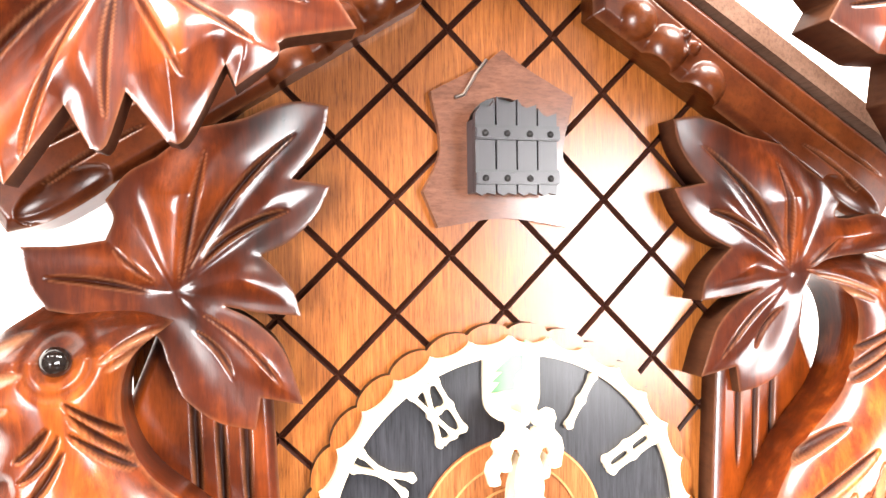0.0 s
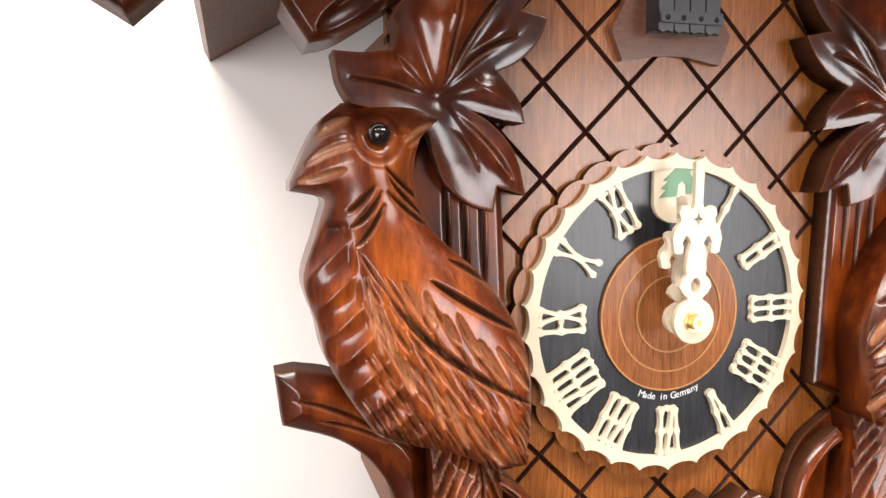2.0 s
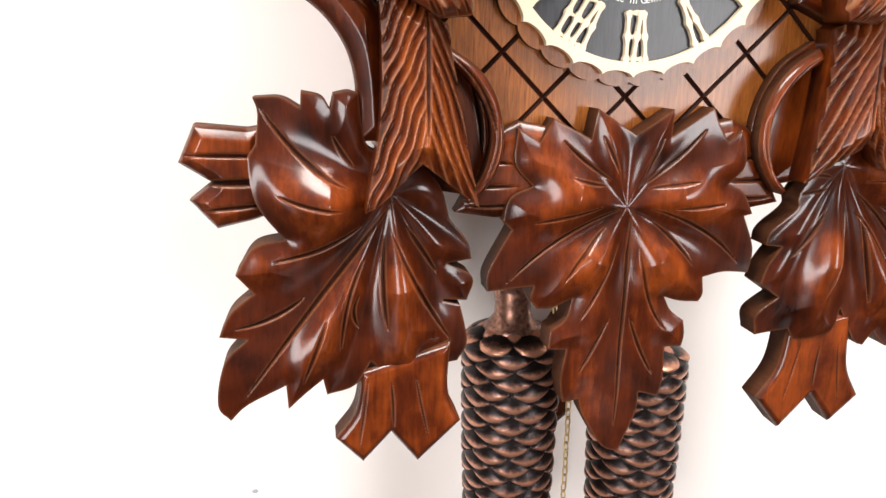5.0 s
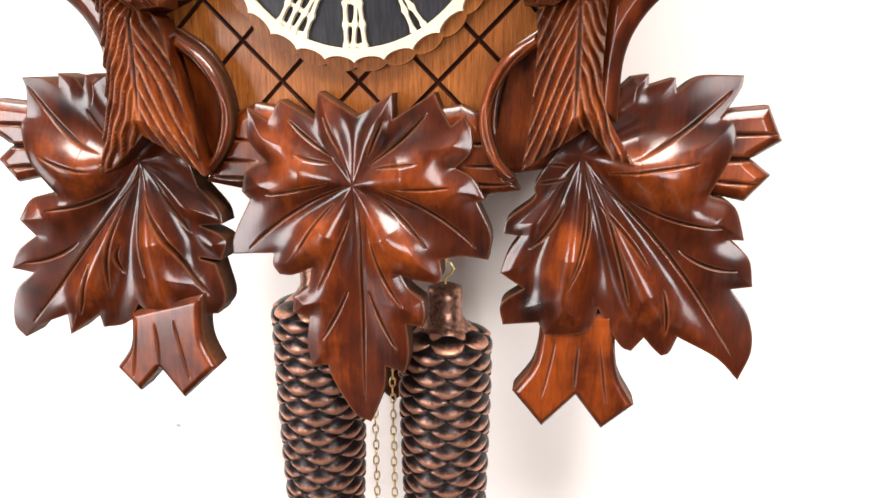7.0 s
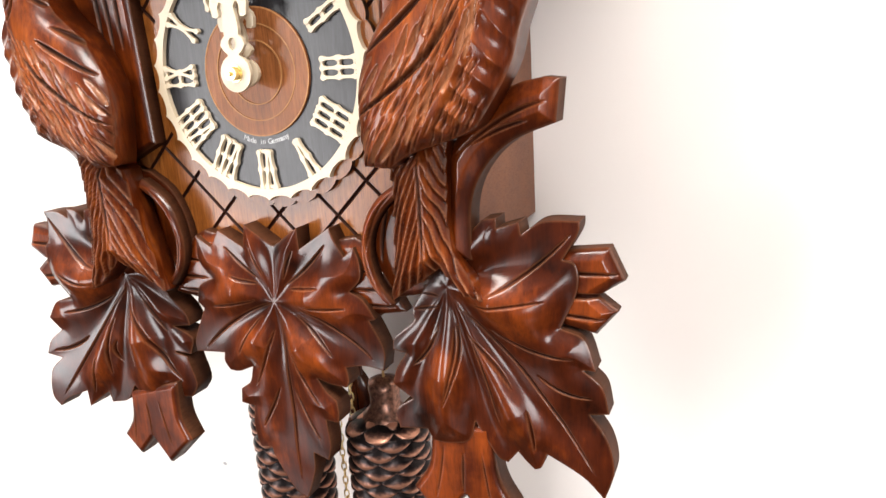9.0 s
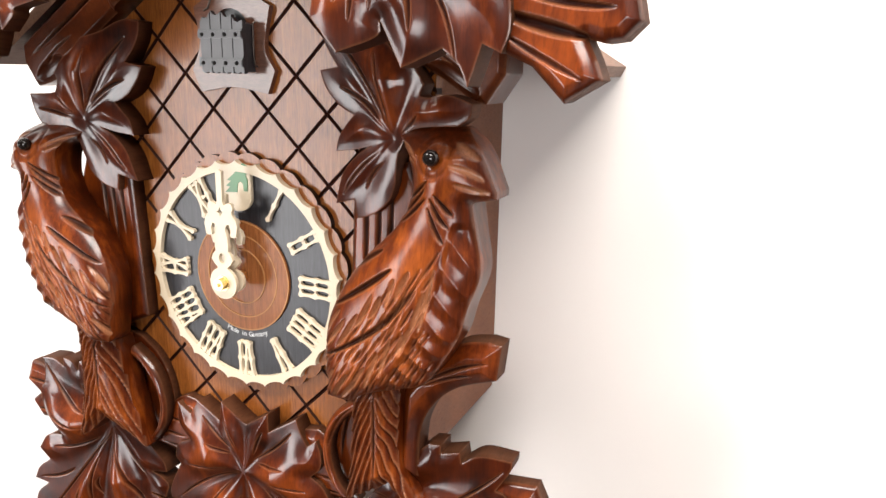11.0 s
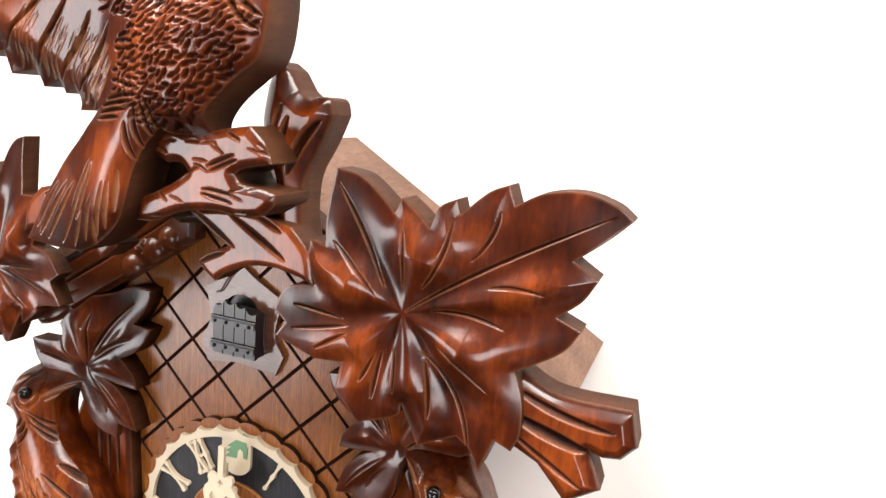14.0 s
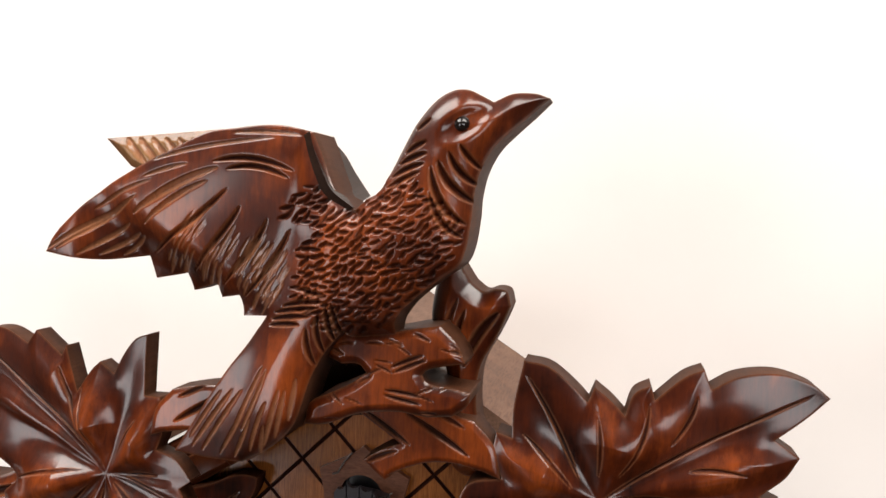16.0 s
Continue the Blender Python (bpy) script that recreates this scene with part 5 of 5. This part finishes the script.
wire("latch_wire", [(-18, 4.4, 147), (-15, 4.6, 148), (-11, 5.2, 155), (-7, 4.6, 160)], 0.55, STEEL, house)


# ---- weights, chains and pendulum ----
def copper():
    """Cast copper: black down in the joints, full copper colour on the lips of the scales."""
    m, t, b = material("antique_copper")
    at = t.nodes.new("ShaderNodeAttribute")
    at.attribute_name = "copper_tone"
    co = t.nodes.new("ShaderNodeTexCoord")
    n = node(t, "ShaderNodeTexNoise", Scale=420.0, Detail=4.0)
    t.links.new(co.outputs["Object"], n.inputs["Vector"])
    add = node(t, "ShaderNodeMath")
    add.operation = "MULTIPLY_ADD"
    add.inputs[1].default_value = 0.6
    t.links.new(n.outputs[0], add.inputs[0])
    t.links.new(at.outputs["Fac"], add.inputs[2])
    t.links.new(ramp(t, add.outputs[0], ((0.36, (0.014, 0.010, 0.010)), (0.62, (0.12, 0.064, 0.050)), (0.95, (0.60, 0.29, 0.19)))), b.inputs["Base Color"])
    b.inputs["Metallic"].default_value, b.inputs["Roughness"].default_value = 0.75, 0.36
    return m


COPPER = copper()


def pine_cone(x, y, top, label):
    """A long cast cone: a plain neck, then rows of overlapping scales with rounded lower lips."""
    thing = tagged(new("pine_cone_weight"), label, "clock weight", "cone weights")
    thing.location = ORIGIN + Vector((x * MM, y * MM, top * MM))
    length, around, pitch, tall = 175.0, 7, 6.2, 9.6
    rows, cols = 420, 220
    v = np.linspace(0, 1, rows)
    zz = -8 - v * length
    prof = 25.5 * np.clip((v + 0.004) / 0.055, 0, 1) ** 0.5 * (1 - 0.20 * v ** 2) * np.clip((1.005 - v) / 0.06, 0, 1) ** 0.45
    th = np.arange(cols) * 2 * np.pi / cols
    T, Z = np.meshgrid(th, zz)
    H, lip = np.zeros_like(T), np.zeros_like(T)
    for j in range(-1, int(length / pitch) + 3):
        zc = -14 - j * pitch
        ph = 2 * np.abs((T * around / (2 * np.pi) + 0.5 * (j % 2) + 0.04 * math.sin(j * 2.1)) % 1.0 - 0.5)
        e = (Z - zc) / (0.60 * tall * (1 - ph ** 1.7) + 0.05)
        h = np.where(np.abs(e) < 1, 3.0 * (1 - np.abs(e) ** 2.4) * (1 - 0.5 * ph ** 3) * (0.86 - 0.3 * e), 0)
        lip = np.where(h > H, np.clip(0.30 - 1.1 * e, 0, 1), lip)
        H = np.maximum(H, h)
    R = prof[:, None] - 1.2 + H * np.clip(prof[:, None] / 22, 0, 1)
    verts = np.c_[(R * np.cos(T)).ravel(), (R * np.sin(T)).ravel(), Z.ravel()] * MM
    i, j = np.meshgrid(np.arange(rows - 1), np.arange(cols), indexing="ij")
    a, b = (i * cols + j).ravel(), (i * cols + (j + 1) % cols).ravel()
    faces = np.c_[a, a + cols, b + cols, b]
    body = mesh_object("scaled_body", verts.tolist(), faces.tolist(), COPPER, thing)
    copper_tone = (np.clip((H / 3.0 - 0.12) * 1.5, 0, 1) * lip).ravel()
    body.data.attributes.new("copper_tone", "FLOAT", "POINT").data.foreach_set("value", copper_tone.astype(np.float32))
    prof2 = [(0, 14), (4.5, 14), (9.5, 12), (10.2, 8), (9.4, 2), (9.6, -4), (13, -9), (17, -12), (0, -12)]
    vs, fs = [], []
    for r, z in prof2:
        vs += [(r * math.cos(k * math.pi / 12) * MM, r * math.sin(k * math.pi / 12) * MM, z * MM) for k in range(24)]
    for q in range(len(prof2) - 1):
        for k in range(24):
            fs.append((q * 24 + k, (q + 1) * 24 + k, (q + 1) * 24 + (k + 1) % 24, q * 24 + (k + 1) % 24))
    neck = mesh_object("neck", vs, fs, COPPER, thing)
    neck.data.attributes.new("copper_tone", "FLOAT", "POINT").data.foreach_set("value", np.full(len(vs), 0.42, np.float32))
    wire("hook", [(0, 0, 12), (0, 0, 18), (3, 0, 20), (4.5, 0, 23), (3, 0, 26), (0, 0, 27), (-2, 0, 25)], 0.9, BRASS, thing)
    return thing


pine_cone(-38, 36, -186, "dark copper pine cone weight hanging higher")
pine_cone(36, 36, -200, "dark copper pine cone weight hanging lower")

# one brass link, shared by all chains
bm = bmesh.new()
for i in range(16):
    a = 2 * math.pi * i / 16
    c = Vector((1.6 * math.cos(a), 0, 2.9 * math.sin(a) + (0.5 if math.sin(a) > 0 else -0.5)))
    t = Vector((-1.6 * math.sin(a), 0, 2.9 * math.cos(a))).normalized()
    n = t.cross(Vector((0, 1, 0)))
    for k in range(6):
        b = 2 * math.pi * k / 6
        bm.verts.new((c + 0.5 * (n * math.cos(b) + Vector((0, 1, 0)) * math.sin(b))) * MM)
bm.verts.ensure_lookup_table()
for i in range(16):
    for k in range(6):
        bm.faces.new([bm.verts[q] for q in (i * 6 + k, ((i + 1) % 16) * 6 + k, ((i + 1) % 16) * 6 + (k + 1) % 6, i * 6 + (k + 1) % 6)])
bmesh.ops.recalc_face_normals(bm, faces=bm.faces)
LINK = bpy.data.meshes.new("link")
bm.to_mesh(LINK)
bm.free()
LINK.materials.append(BRASS)
LINK.polygons.foreach_set("use_smooth", np.ones(len(LINK.polygons), dtype=bool))


def chain(x, y, top, bottom):
    thing = tagged(new("weight_chain"), "fine brass chain hanging beneath the clock case", "chain", "brass chains")
    thing.location = ORIGIN + Vector((x * MM, y * MM, top * MM))
    n = int((top - bottom) / 5.4)
    for i in range(n):
        ob = new("link", LINK)
        ob.parent = thing
        ob.matrix_local = Matrix.Translation((0.15 * MM * math.sin(i * 1.3), 0, -5.4 * MM * (i + 0.5))) @ Matrix.Rotation(radians(90 * (i % 2) + 20), 4, "Z")


chain(-38, 36, -79, -160)
chain(36, 36, -79, -180)
chain(-9.5, 50, -79, -420)
chain(1.8, 50, -79, -420)

pendulum = tagged(new("pendulum"), "dark brown wooden pendulum hanging behind the weights", "pendulum")
pendulum.location = ORIGIN + Vector((-0.001, 0.066, -0.078))
bm = bmesh.new()
box(bm, -0.003, 0.003, -0.0015, 0.0015, -0.150, 0.0, 0.0004)
part("rod", bm, TRIM, pendulum)
BOB = [(0, -120), (8, -135, 1), (9, -165, 1), (7, -190), (0, -196), (-7, -190), (-9, -165, 1), (-8, -135, 1)]
bob = relief("bob", BOB, bough([((0, -125), (0, -150), (0, -185), 2.0)], 2.5, 5), pendulum, WOOD2, front=2, thick=6)
